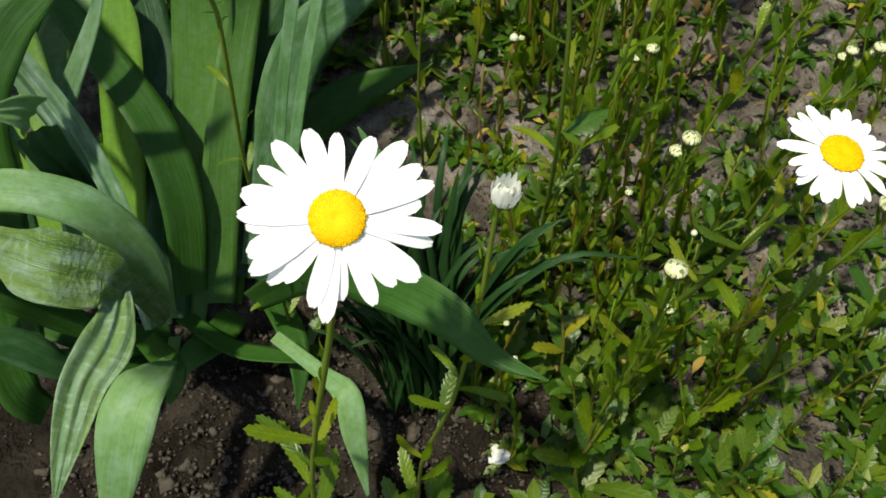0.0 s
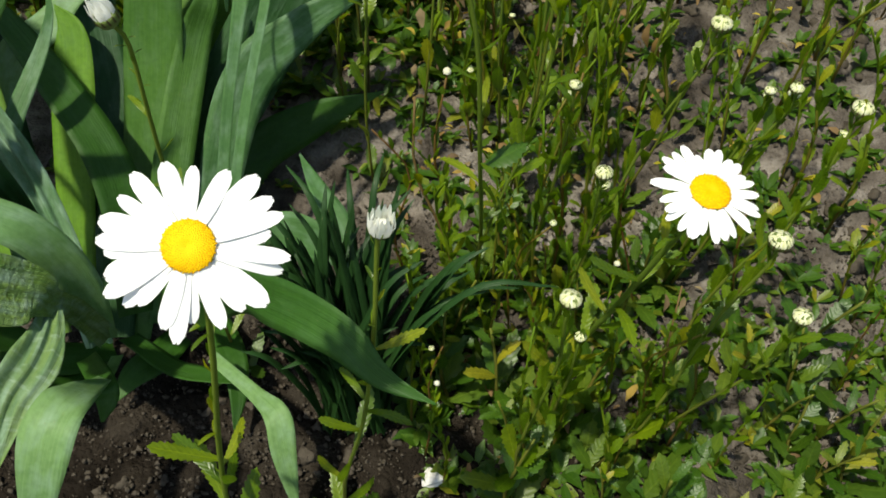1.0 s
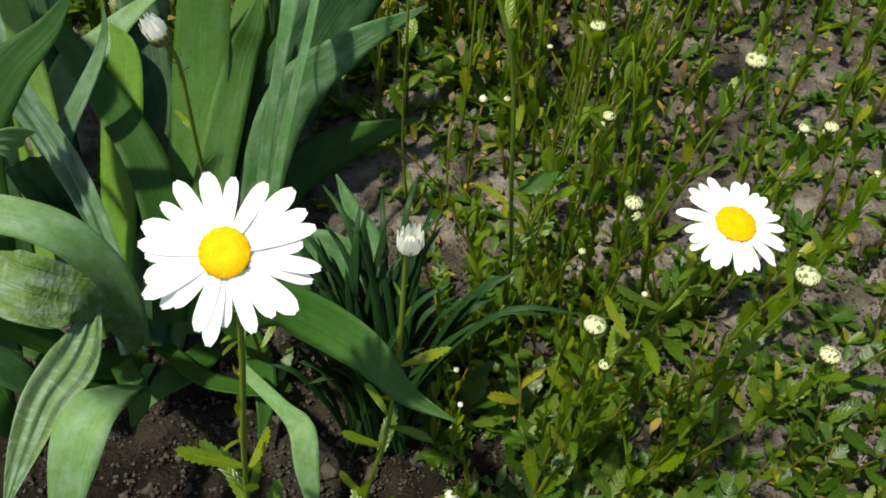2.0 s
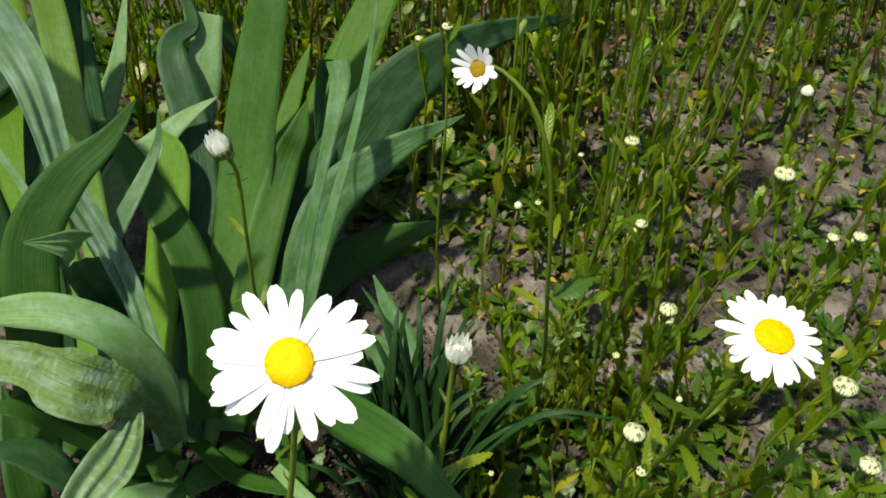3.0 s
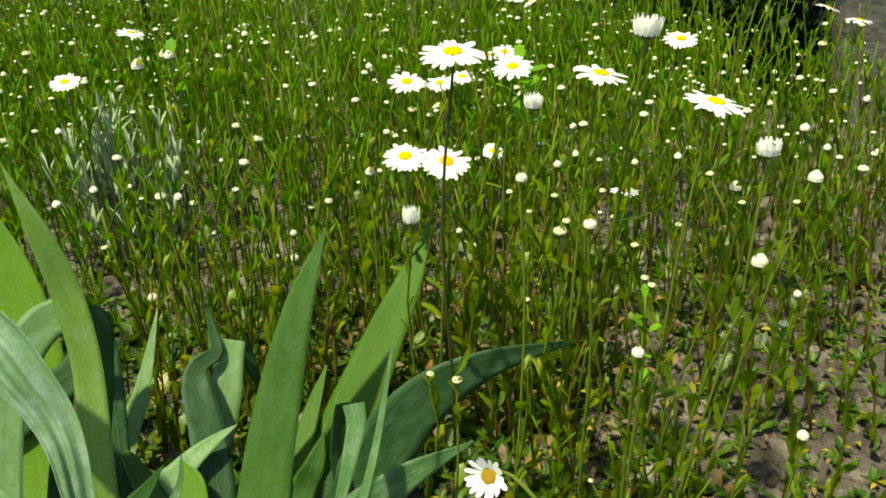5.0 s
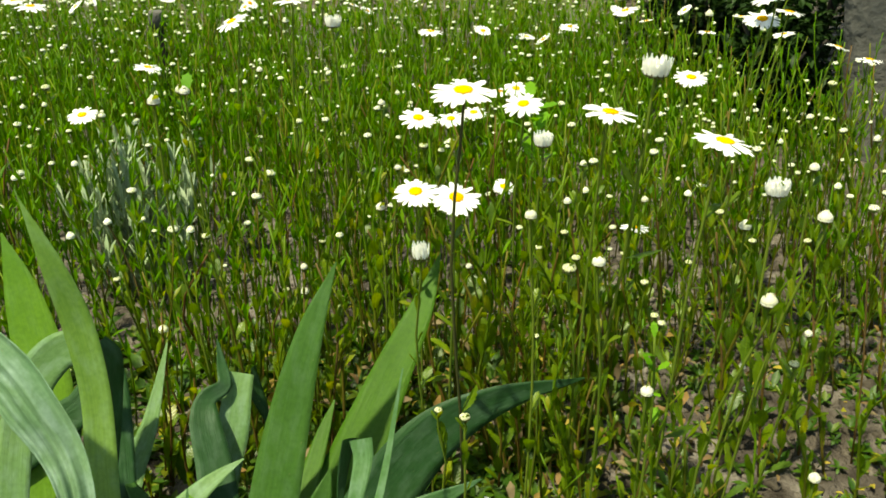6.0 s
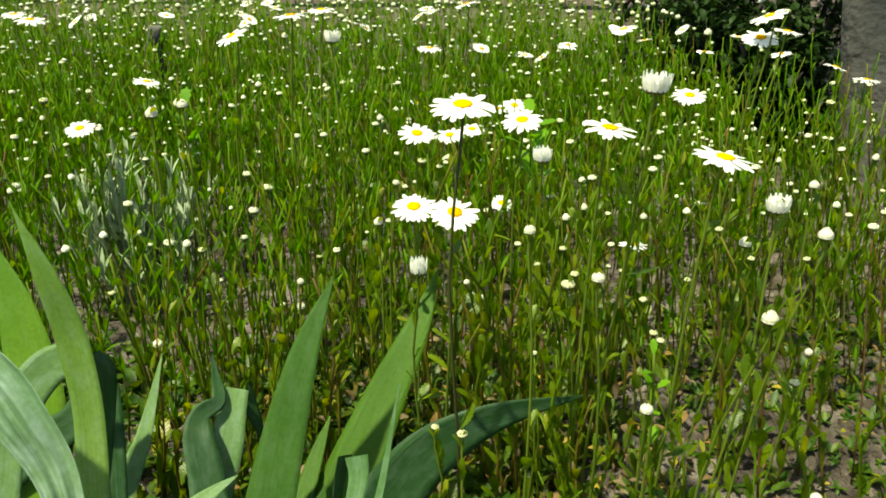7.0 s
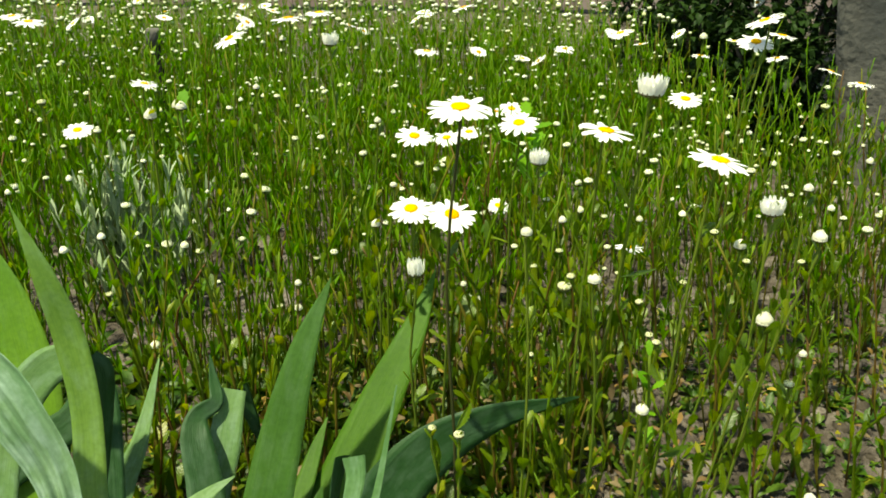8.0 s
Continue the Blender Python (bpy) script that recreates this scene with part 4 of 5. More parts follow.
def large_daisy():
    base = Vector((-0.095, 0.225, ground_z(-0.095, 0.225)))
    ob = thing("daisy", base, "large open white daisy on a green stem with toothed leaves", "daisy", "open daisies")
    way = np.array((0.06, -0.62, 0.78))
    head = np.array((-0.048, 0.182, 0.390))
    line = spline([base, (-0.092, 0.222, 0.06), (-0.078, 0.212, 0.18), (-0.060, 0.200, 0.29), head - unit(way) * 0.02, head - unit(way) * 0.004], 16)
    stem_part(ob, line, 0.0020, 0.0013)
    flower_head(ob, 0.0318, way, 0.0, 24, 3, LARGE, -0.05, 0.08, LARGE_LONG, Vector(head) - base)
    leafy(ob, line, 15, 0.048, 11, 0.02, 0.40, TOOTHY, 0.6)
    leafy(ob, line, 20, 0.021, 12, 0.40, 0.93, TOOTHY, 0.95)
    rosette(ob, 9, 0.055, 5, 0.02)


def second_daisy():
    base = Vector((0.155, 0.345, ground_z(0.155, 0.345)))
    ob = thing("daisy", base, "open white daisy with a dented yellow disc above leafy shoots", "daisy", "open daisies")
    way = np.array((0.05, -0.22, 0.97))
    head = np.array((0.172, 0.259, 0.334))
    line = spline([base, (0.155, 0.33, 0.08), (0.163, 0.295, 0.2), head - unit(way) * 0.03, head - unit(way) * 0.004], 14)
    stem_part(ob, line, 0.0024, 0.0015)
    flower_head(ob, 0.0265, way, 0.3, 27, 9, None, -0.02, 0.13, None, Vector(head) - base, heart=0.37)
    leafy(ob, line, 16, 0.05, 21, 0.05, 0.8, TOOTHY, 0.6)
    rosette(ob, 8, 0.05, 6, 0.02)


def half_open(head, base_xy, r, way, seed, label, mids=(), leaves=8, size=0.035, stem=0.0012, kind="tuft"):
    base = Vector((*base_xy, ground_z(*base_xy)))
    ob = thing("daisy_plant", base, label, "daisy", "daisy plants in bud")
    line = spline([base, *mids, np.array(head) - unit(np.array(way)) * 0.015, head], 16)
    stem_part(ob, line, stem * 1.3, stem)
    bud_head(ob, head, r, way, kind, seed)
    leafy(ob, line, leaves, size, seed, 0.03, 0.62, TOOTHY, 0.5)
    leafy(ob, line, 11, size * 0.5, seed + 5, 0.6, 0.95, TOOTHY, 0.8)
    rosette(ob, 6, size * 1.2, seed, 0.015)
    return ob


def withered_daisy():
    base = Vector((0.105, 0.50, ground_z(0.105, 0.50)))
    ob = thing("daisy", base, "half-closed daisy nodding on a curved stem", "daisy", "open daisies")
    way = np.array((-0.35, -0.75, 0.45))
    head = np.array((0.023, 0.411, 0.392))
    line = spline([base, (0.095, 0.45, 0.10), (0.083, 0.41, 0.213), (0.074, 0.40, 0.315), (0.059, 0.402, 0.370), (0.037, 0.416, 0.389), head - unit(way) * 0.004], 18)
    stem_part(ob, line, 0.0019, 0.0013)
    flower_head(ob, 0.0190, way, 0.7, 16, 31, None, 0.95, 0.16, None, Vector(head) - base, True)
    leafy(ob, line, 9, 0.04, 41, 0.05, 0.62, TOOTHY, 0.5)
    broad = toothed(Geo(), 1.0, 0.46, 7, 0.15, 0, 0.2, 0.7).mesh("leaf", [LEAF_YOUNG])
    part("leaf", broad, ob, "broad toothed leaf", Matrix.Translation(Vector((0.0845, 0.413, 0.205)) - base) @ Matrix.Rotation(radians(-80), 4, "Z") @ Matrix.Rotation(0.35, 4, "X") @ Matrix.Diagonal((0.037, 0.037, 0.037, 1)))
    rosette(ob, 6, 0.045, 9)


large_daisy()
second_daisy()
half_open((0.016, 0.238, 0.333), (-0.022, 0.262), 0.0066, (0.12, -0.2, 1), 1, "half-open white daisy bud on a slender stem beside the large daisy",
          [(-0.018, 0.258, 0.03), (0.0, 0.246, 0.14), (0.010, 0.241, 0.24)], 11, 0.04)
half_open((-0.120, 0.362, 0.357), (-0.13, 0.43), 0.0074, (-0.3, -0.15, 1), 2, "opening white daisy bud in front of broad iris leaves",
          [(-0.132, 0.42, 0.06), (-0.127, 0.39, 0.20), (-0.119, 0.37, 0.29)], 9, 0.03, kind="brush")
half_open((0.174, 0.787, 0.585), (0.15, 0.85), 0.0125, (0.05, 0.0, 1), 0, "tall daisy half open with upright white petals", [(0.15, 0.84, 0.15), (0.165, 0.80, 0.4)], 9, 0.045, 0.0016, "bowl")
withered_daisy()

bud_plant((0.121, 0.267, 0.236), 0.0078, "button", (0.005, 0.03), seed=100, leaves=20, size=0.036, low=6)
bud_plant((0.165, 0.386, 0.219), 0.0075, "button", (-0.01, 0.03), seed=101, leaves=20, size=0.036, low=6)
bud_plant((0.239, 0.443, 0.297), 0.0085, "button", (-0.05, 0.03), seed=102, leaves=20, size=0.036, low=6)
bud_plant((0.244, 0.292, 0.254), 0.0085, "button", (-0.05, 0.02), seed=103, leaves=20, size=0.036, low=6)
bud_plant((0.160, 0.478, 0.222), 0.0060, "button", (-0.02, 0.02), seed=104)
bud_plant((0.150, 0.580, 0.370), 0.0070, "cone", (-0.005, 0.03), seed=105)
bud_plant((0.238, 0.588, 0.450), 0.0086, "cone", (-0.06, 0.02), seed=106, leaves=20, size=0.036, low=6)
bud_plant((0.130, 0.443, 0.321), 0.0060, "button", (-0.04, 0.02), seed=107, leaves=20, size=0.036, low=6)
bud_plant((-0.027, 0.695, 0.265), 0.0050, "button", (0, 0.02), seed=108)
bud_plant((0.001, 0.609, 0.319), 0.0058, "button", (0, 0.02), seed=109)
bud_plant((0.298, 0.576, 0.290), 0.0066, "cone", (-0.03, 0.03), seed=110)
bud_plant((0.056, 0.682, 0.483), 0.0070, "cone", (0, 0.02), seed=111)
bud_plant((-0.202, 0.897, 0.292), 0.0066, "cone", (0, 0.02), seed=112)
bud_plant((0.019, 0.944, 0.288), 0.0053, "cone", (0, 0.02), seed=113)
bud_plant((0.115, 0.657, 0.450), 0.0078, "cone", (0.03, 0.03), seed=114)
bud_plant((0.298, 0.305, 0.159), 0.0085, "button", (-0.05, 0.03), seed=200, leaves=20, size=0.036, low=6)
bud_plant((0.331, 0.476, 0.219), 0.0065, "button", (-0.03, 0.03), seed=201, leaves=20, size=0.036, low=6)
bud_plant((0.315, 0.483, 0.212), 0.0055, "button", (-0.03, 0.03), seed=202, leaves=20, size=0.036, low=6)
bud_plant((0.334, 0.401, 0.260), 0.0085, "button", (-0.05, -0.0), seed=203, leaves=20, size=0.036, low=6)
bud_plant((0.383, 0.470, 0.178), 0.0050, "button", (-0.03, 0.0), seed=204, leaves=20, size=0.036, low=6)
bud_plant((0.147, 0.302, 0.148), 0.0050, "button", (0.01, 0.03), seed=205, leaves=20, size=0.036, low=6)
bud_plant((0.268, 0.752, 0.447), 0.0078, "cone", (-0.03, 0.02), seed=206)
bud_plant((0.249, 0.640, 0.522), 0.0088, "bowl", (-0.03, 0.02), seed=207)
bud_plant((0.315, 0.692, 0.480), 0.0086, "cone", (-0.05, 0.02), seed=208)
bud_plant((0.368, 0.857, 0.473), 0.0070, "cone", (-0.03, 0.02), seed=209)
bud_plant((0.102, 0.753, 0.396), 0.0085, "button", (0.03, 0.03), seed=210)
bud_plant((-0.046, 0.737, 0.415), 0.0088, "tuft", (0.01, 0.02), seed=211)
bud_plant((-0.103, 0.886, 0.409), 0.0070, "cone", (0, 0.02), seed=212)
bud_plant((-0.090, 0.967, 0.431), 0.0057, "cone", (0, 0.02), seed=213)
bud_plant((-0.062, 1.028, 0.439), 0.0070, "button", (0, 0.02), seed=214)
bud_plant((-0.120, 1.066, 0.487), 0.0061, "cone", (0, 0.02), seed=215)
bud_plant((0.148, 1.046, 0.413), 0.0061, "cone", (0, 0.02), seed=216)
bud_plant((0.072, 0.786, 0.517), 0.0088, "bowl", (0, 0.02), seed=217)
bud_plant((-0.349, 0.964, 0.525), 0.0078, "cone", (0, 0.02), seed=218)
bud_plant((-0.326, 0.825, 0.545), 0.0086, "cone", (0.02, 0.02), seed=219)
bud_plant((-0.425, 1.162, 0.434), 0.0075, "button", (0.02, 0.02), seed=220)
bud_plant((0.210, 0.792, 0.316), 0.0055, "button", (0, 0.02), seed=221)
bud_plant((0.224, 0.952, 0.285), 0.0065, "button", (0, 0.02), seed=222)
bud_plant((0.317, 0.698, 0.326), 0.0060, "button", (-0.01, 0.02), seed=223)
bud_plant((0.310, 0.785, 0.239), 0.0050, "button", (-0.01, 0.02), seed=224)
bud_plant((0.084, 0.918, 0.347), 0.0055, "button", (0, 0.02), seed=225)
bud_plant((0.115, 0.927, 0.364), 0.0055, "button", (0, 0.02), seed=226)
bud_plant((-0.209, 1.058, 0.289), 0.0060, "button", (0, 0.02), seed=227)
bud_plant((0.309, 1.066, 0.262), 0.0060, "button", (0, 0.02), seed=228)
bud_plant((0.373, 1.014, 0.319), 0.0060, "button", (0, 0.02), seed=229)
bud_plant((-0.311, 0.882, 0.370), 0.0060, "button", (0.01, 0.02), seed=230)
bud_plant((-0.469, 0.963, 0.270), 0.0060, "button", (0.01, 0.02), seed=231)
bud_plant((-0.357, 1.352, 0.469), 0.0070, "cone", (0, 0.02), seed=232)
bud_plant((-0.714, 1.327, 0.440), 0.0085, "button", (0.02, 0.02), seed=233)
bud_plant((0.550, 1.104, 0.434), 0.0070, "cone", (-0.02, 0.02), seed=234)
bud_plant((0.593, 1.377, 0.447), 0.0085, "button", (-0.02, 0.02), seed=235)
bud_plant((-0.200, 1.186, 0.567), 0.0105, "bowl", (0.01, 0.02), seed=236)
bud_plant((-0.315, 1.385, 0.544), 0.0070, "cone", (0, 0.02), seed=237)
bud_plant((-0.218, 0.967, 0.257), 0.0061, "cone", (0, 0.02), seed=238)
bud_plant((0.373, 1.362, 0.561), 0.0082, "cone", (-0.02, 0.02), seed=239)
bud_plant((-0.330, 0.926, 0.532), 0.0078, "cone", (0.02, 0.02), seed=241)
bud_plant((0.106, 0.698, 0.071), 0.0045, "button", (0, 0.02), seed=243)
bud_plant((0.226, 0.889, 0.272), 0.0060, "button", (0, 0.02), seed=244)
bud_plant((0.341, 0.526, 0.172), 0.0055, "button", (-0.03, 0.02), seed=246)
bud_plant((0.336, 0.484, 0.207), 0.0060, "button", (-0.03, 0.02), seed=247)
bud_plant((0.189, 0.448, 0.146), 0.0075, "button", (-0.01, 0.03), seed=248)
daisy_plant((-0.005, 0.701, 0.593), 0.0280, (0, -0.18, 1), (0.0, 0.03), seed=300, mat=STEM_SHADED)
daisy_plant((-0.075, 1.115, 0.458), 0.0260, (0.08, -0.32, 1), (0.0, 0.03), seed=301)
daisy_plant((-0.040, 1.411, 0.378), 0.0260, (-0.1, -0.25, 1), (0.0, 0.03), seed=302)
daisy_plant((-0.001, 1.534, 0.358), 0.0260, (0, -0.2, 1), (0.0, 0.03), seed=303)
daisy_plant((0.079, 1.554, 0.400), 0.0260, (0.1, -0.35, 1), (0.0, 0.03), seed=304)
daisy_plant((0.056, 1.770, 0.344), 0.0260, (0, -0.05, 1), (0.0, 0.03), seed=305)
daisy_plant((0.065, 1.035, 0.499), 0.0260, (-0.1, -0.32, 1), (0.0, 0.03), seed=306)
daisy_plant((-0.061, 0.872, 0.438), 0.0260, (0, -0.32, 1), (0.0, 0.03), seed=307)
daisy_plant((-0.013, 0.799, 0.459), 0.0260, (0.12, -0.36, 1), (0.0, 0.03), seed=308)
daisy_plant((0.134, 0.781, 0.555), 0.0260, (0.12, -0.08, 1), (0.0, 0.03), seed=309)
daisy_plant((0.222, 0.704, 0.550), 0.0270, (0.15, -0.08, 1), (-0.03, 0.03), seed=310)
daisy_plant((0.331, 1.263, 0.486), 0.0260, (0, -0.3, 1), (-0.03, 0.03), seed=311)
daisy_plant((0.254, 1.190, 0.268), 0.0220, (0, 0.0, 1), (0.0, 0.03), seed=312)
daisy_plant((-0.667, 1.339, 0.397), 0.0260, (0, -0.35, 1), (0.0, 0.03), seed=313)
daisy_plant((-0.359, 1.230, 0.570), 0.0260, (-0.4, -0.25, 1), (0.0, 0.03), seed=314)
daisy_plant((-0.272, 1.245, 0.599), 0.0260, (-0.1, 0, 1), (0.0, 0.03), seed=315)
daisy_plant((-0.271, 1.487, 0.580), 0.0260, (-0.05, -0.05, 1), (0.0, 0.03), seed=316)
daisy_plant((-0.625, 1.544, 0.437), 0.0260, (0.2, 0, 1), (0.0, 0.03), seed=317)
daisy_plant((-0.090, 1.658, 0.489), 0.0260, (0.05, -0.05, 1), (0.0, 0.03), seed=318)
daisy_plant((0.236, 2.131, 0.427), 0.0260, (0, -0.2, 1), (0.0, 0.03), seed=319)
daisy_plant((0.296, 1.688, 0.527), 0.0260, (-0.25, -0.1, 1), (0.0, 0.03), seed=320)
daisy_plant((0.410, 1.221, 0.579), 0.0260, (-0.1, -0.35, 1), (-0.03, 0.03), seed=321)
daisy_plant((0.409, 1.197, 0.612), 0.0260, (-0.4, 0.0, 1), (-0.03, 0.03), seed=322)
daisy_plant((0.511, 1.399, 0.565), 0.0260, (0.15, 0, 1), (-0.03, 0.03), seed=323)
daisy_plant((0.737, 2.031, 0.428), 0.0260, (-0.2, 0, 1), (-0.03, 0.03), seed=324)
daisy_plant((0.751, 1.751, 0.448), 0.0260, (0.3, 0, 1), (-0.03, 0.03), seed=325)
daisy_plant((0.781, 1.668, 0.438), 0.0260, (0.1, 0, 1), (-0.03, 0.03), seed=326)
daisy_plant((0.617, 2.263, 0.395), 0.0260, (0, 0, 1), (-0.03, 0.03), seed=327)
daisy_plant((-0.022, 1.855, 0.554), 0.0260, (-0.3, 0, 1), (0.0, 0.03), seed=328)
daisy_plant((-0.785, 1.460, 0.560), 0.0260, (0.1, -0.1, 1), (0.0, 0.03), seed=329)
daisy_plant((-0.964, 1.726, 0.536), 0.0260, (0, -0.1, 1), (0.0, 0.03), seed=330)
daisy_plant((-0.161, 2.314, 0.230), 0.0260, (0.5, 0, 1), (0.0, 0.03), seed=331)
daisy_plant((0.054, 1.369, 0.268), 0.0200, (0.1, -0.5, 1), (0.0, 0.03), seed=333)

# ---- grassy tuft ----
tuft = thing("grass_tuft", (-0.015, 0.365, -0.06), "dark green tuft of narrow strap-like blades", "plant")
rnd = random.Random(8)
for k in range(118):
    a = rnd.uniform(-0.25, math.pi * 1.15)
    ln = rnd.uniform(0.14, 0.28)
    out = np.array((math.cos(a), math.sin(a) * 0.9, 0))
    foot = np.array((rnd.uniform(-0.03, 0.03), rnd.uniform(-0.02, 0.02), 0.0))
    spread = rnd.uniform(0.10, 0.48) * (1.25 if out[0] > 0.3 else 1.0)
    rows = [foot, foot + out * ln * 0.25 * spread + (0, 0, ln * 0.42), foot + out * ln * 0.62 * spread + (0, 0, ln * 0.74), foot + out * ln * (0.8 + 0.35 * spread) * spread + (0, 0, ln * (0.98 - 0.42 * spread))]
    line = spline(rows, 14)
    wd = [0.0062 * math.sin(math.pi * min(1, 0.25 + 0.75 * s)) ** 0.6 + 0.0004 for s in np.linspace(0, 1, 14)]
    part("blade", ribbon(Geo(), line, wd, unit(np.array((-out[0], -out[1] - 0.3, 1.4))), 2, 0.25, 0.0005).mesh("blade", [TUFT]), tuft)

# ---- woolly grey plant in the meadow ----
silver = thing("silver_plant", (-0.64, 1.41, 0.02), "bushy plant with narrow woolly silver-grey leaves", "plant")
rnd = random.Random(12)
for k in range(62):
    x, y = rnd.gauss(0, 0.058), rnd.gauss(0, 0.06)
    h = rnd.uniform(0.17, 0.31)
    g = Geo()
    line = spline([(x * 0.6, y * 0.6, 0), (x * 0.9, y * 0.9, h * 0.5), (x * 1.15, y * 1.15, h)], 8)
    tube(g, line, [0.0018] * 8, 5)
    for j in range(19):
        s = 0.25 + 0.75 * j / 19
        p = line[min(7, int(s * 7))]
        m = Matrix.Translation(p) @ Matrix.Rotation(j * 2.4, 4, "Z") @ Matrix.Rotation(rnd.uniform(1.2, 1.55), 4, "X")
        simple_leaf(g, rnd.uniform(0.03, 0.062), 0.0072, rnd.uniform(-0.5, 0.2), 0, m)
    part("shoot", g.mesh("shoot", [SILVER]), silver)

# ---- weeds with broad bright leaves ----


def weed(at, height, count, size, seed, label):
    ob = thing("weed", (at[0], at[1], ground_z(at[0], at[1])), label, "plant")
    line = spline([ob.location, (at[0] + 0.006, at[1], at[2] - height * 0.5), at], 9)
    stem_part(ob, line, 0.002, 0.0012)
    q = random.Random(seed)
    o = np.array(ob.location)
    for k in range(count):
        s = 1 - 0.5 * k / count
        p = line[min(8, int(s * 8))]
        ln = size * q.uniform(0.7, 1.15)
        m = Matrix.Translation(p - o) @ Matrix.Rotation(k * 2.4, 4, "Z") @ Matrix.Rotation(q.uniform(0.5, 1.2), 4, "X")
        part("leaf", WEED_LEAF, ob, "", m @ Matrix.Diagonal((ln, ln, ln, 1)))


WEED_LEAF = toothed(Geo(), 1.0, 0.42, 3, -0.3, 0, 0.3, 0.9).mesh("weed_leaf", [LEAF_LIGHT])
weed((0.177, 0.684, 0.365), 0.2, 6, 0.020, 1, "bright green leafy shoot without a flower")
weed((-0.566, 1.563, 0.38), 0.3, 14, 0.042, 2, "tall lime-green leafy weed")
weed((0.091, 1.295, 0.44), 0.2, 9, 0.05, 3, "bright green leafy shoot without a flower")
weed((0.94, 1.72, 0.42), 0.3, 9, 0.09, 5, "broad-leaved light green weed")

# ---- meadow ----


def meadow_shape(seed, height, far=False, buds=0.17):
    """A daisy plant as plain arrays: stem, leaves, a bud; materials 0 stem, 1 leaf, 2 cup, 3 bud top."""
    q = random.Random(seed)
    g = Geo()
    n = 4 if far else 7
    sway = [np.array((q.uniform(-1, 1) * 0.018 * height / 0.3, q.uniform(-1, 1) * 0.018 * height / 0.3, 0)) for _ in range(3)]
    line = spline([(0, 0, -0.01), sway[0] + (0, 0, height * 0.4), sway[1] + (0, 0, height * 0.75), sway[2] * 1.4 + (0, 0, height)], n)
    r = q.uniform(0.0009, 0.0013)
    tube(g, line, [r * (1.3 - 0.4 * i / n) for i in range(n)], 3 if far else 5, 0)
    for k in range(12 if far else 14):
        s = 0.08 + 0.80 * (k + q.random() * 0.8) / (12 if far else 14)
        p = line[min(n - 1, int(s * (n - 1) + 0.5))]
        m = Matrix.Translation(p) @ Matrix.Rotation(k * 2.4 + q.uniform(-0.5, 0.5), 4, "Z") @ Matrix.Rotation(q.uniform(1.0, 1.42), 4, "X")
        simple_leaf(g, q.uniform(0.022, 0.044) * (1.2 - 0.6 * s), q.uniform(0.0045, 0.0075), q.uniform(-0.4, 0.3), 1, m, far or height > 0.37)
    heads = [(line[-1], 1.0)] if q.random() < buds else []
    if q.random() < 0.2:
        tip = line[-2] + np.array((q.uniform(-0.025, 0.025), q.uniform(-0.025, 0.025), 0.02))
        tube(g, np.array([line[-3] if n > 4 else line[-2], tip]), [0.0009, 0.0008], 3, 0)
        heads.append((tip, 0.7))
    for p, k in heads:
        s = k * (q.uniform(0.012, 0.0185) if far else q.uniform(0.007, 0.0135))
        if far:
            b = Geo()
            lathe(b, [(0.1 * s, 0.0), (0.45 * s, 0.18 * s), (0.48 * s, 0.40 * s)], 6, 2)
            lathe(b, [(0.47 * s, 0.38 * s), (0.40 * s, 0.66 * s), (0.12 * s, 0.84 * s)], 6, 3)
            g.add([np.array(v) + p for v in b.v], b.f, 3)
            g.m[-len(b.f):] = b.m
        else:
            c, _, t = BUDS[q.choice(("button", "button", "cone")), q.randrange(3)][3]
            g.add([np.array(v) * s + p for v in c.v], c.f, 2)
            g.add([np.array(v) * s + p for v in t.v], t.f, 3)
    return g


MEADOW = [STEM, LEAF, CUP, BUDTOP]
MEADOW_FAR = [STEM_FAR, LEAF_FAR, CUP, BUDTOP]
YOUNG = [toothed(Geo(), 1.0, w, 5, b, 0, 0.3, 0.75).mesh("leaf", [LEAF_YOUNG]) for w, b in ((0.24, 0.2), (0.29, -0.2), (0.22, -0.5))]


def density(x, y):
    """Plants to a square metre."""
    if y < 0.30 or (-0.48 < x < 0.0 and y < 0.82) or (-0.16 < x < 0.03 and y < 0.97) or (x < -0.48 and y < 0.62) or (x < -0.01 and y < 0.52):
        return 0
    if (x + 0.50) ** 2 / 0.04 + (y - 1.28) ** 2 / 0.07 < 1:
        return 190
    if -1.0 < x < -0.1 and y < 1.2:
        return 720
    if y < 0.55:
        return 390 if x < 0.31 else 130
    if x > 0.22 and y < 1.15:
        return 230 if x < 0.36 else 180
    if y < 1.15:
        return 340 if y < 0.86 else 590
    if x > 0.75 and y < 2.0:
        return 240
    if x > 0.62 + 0.16 * (2.9 - y) and y > 1.9:
        return 60
    return 700


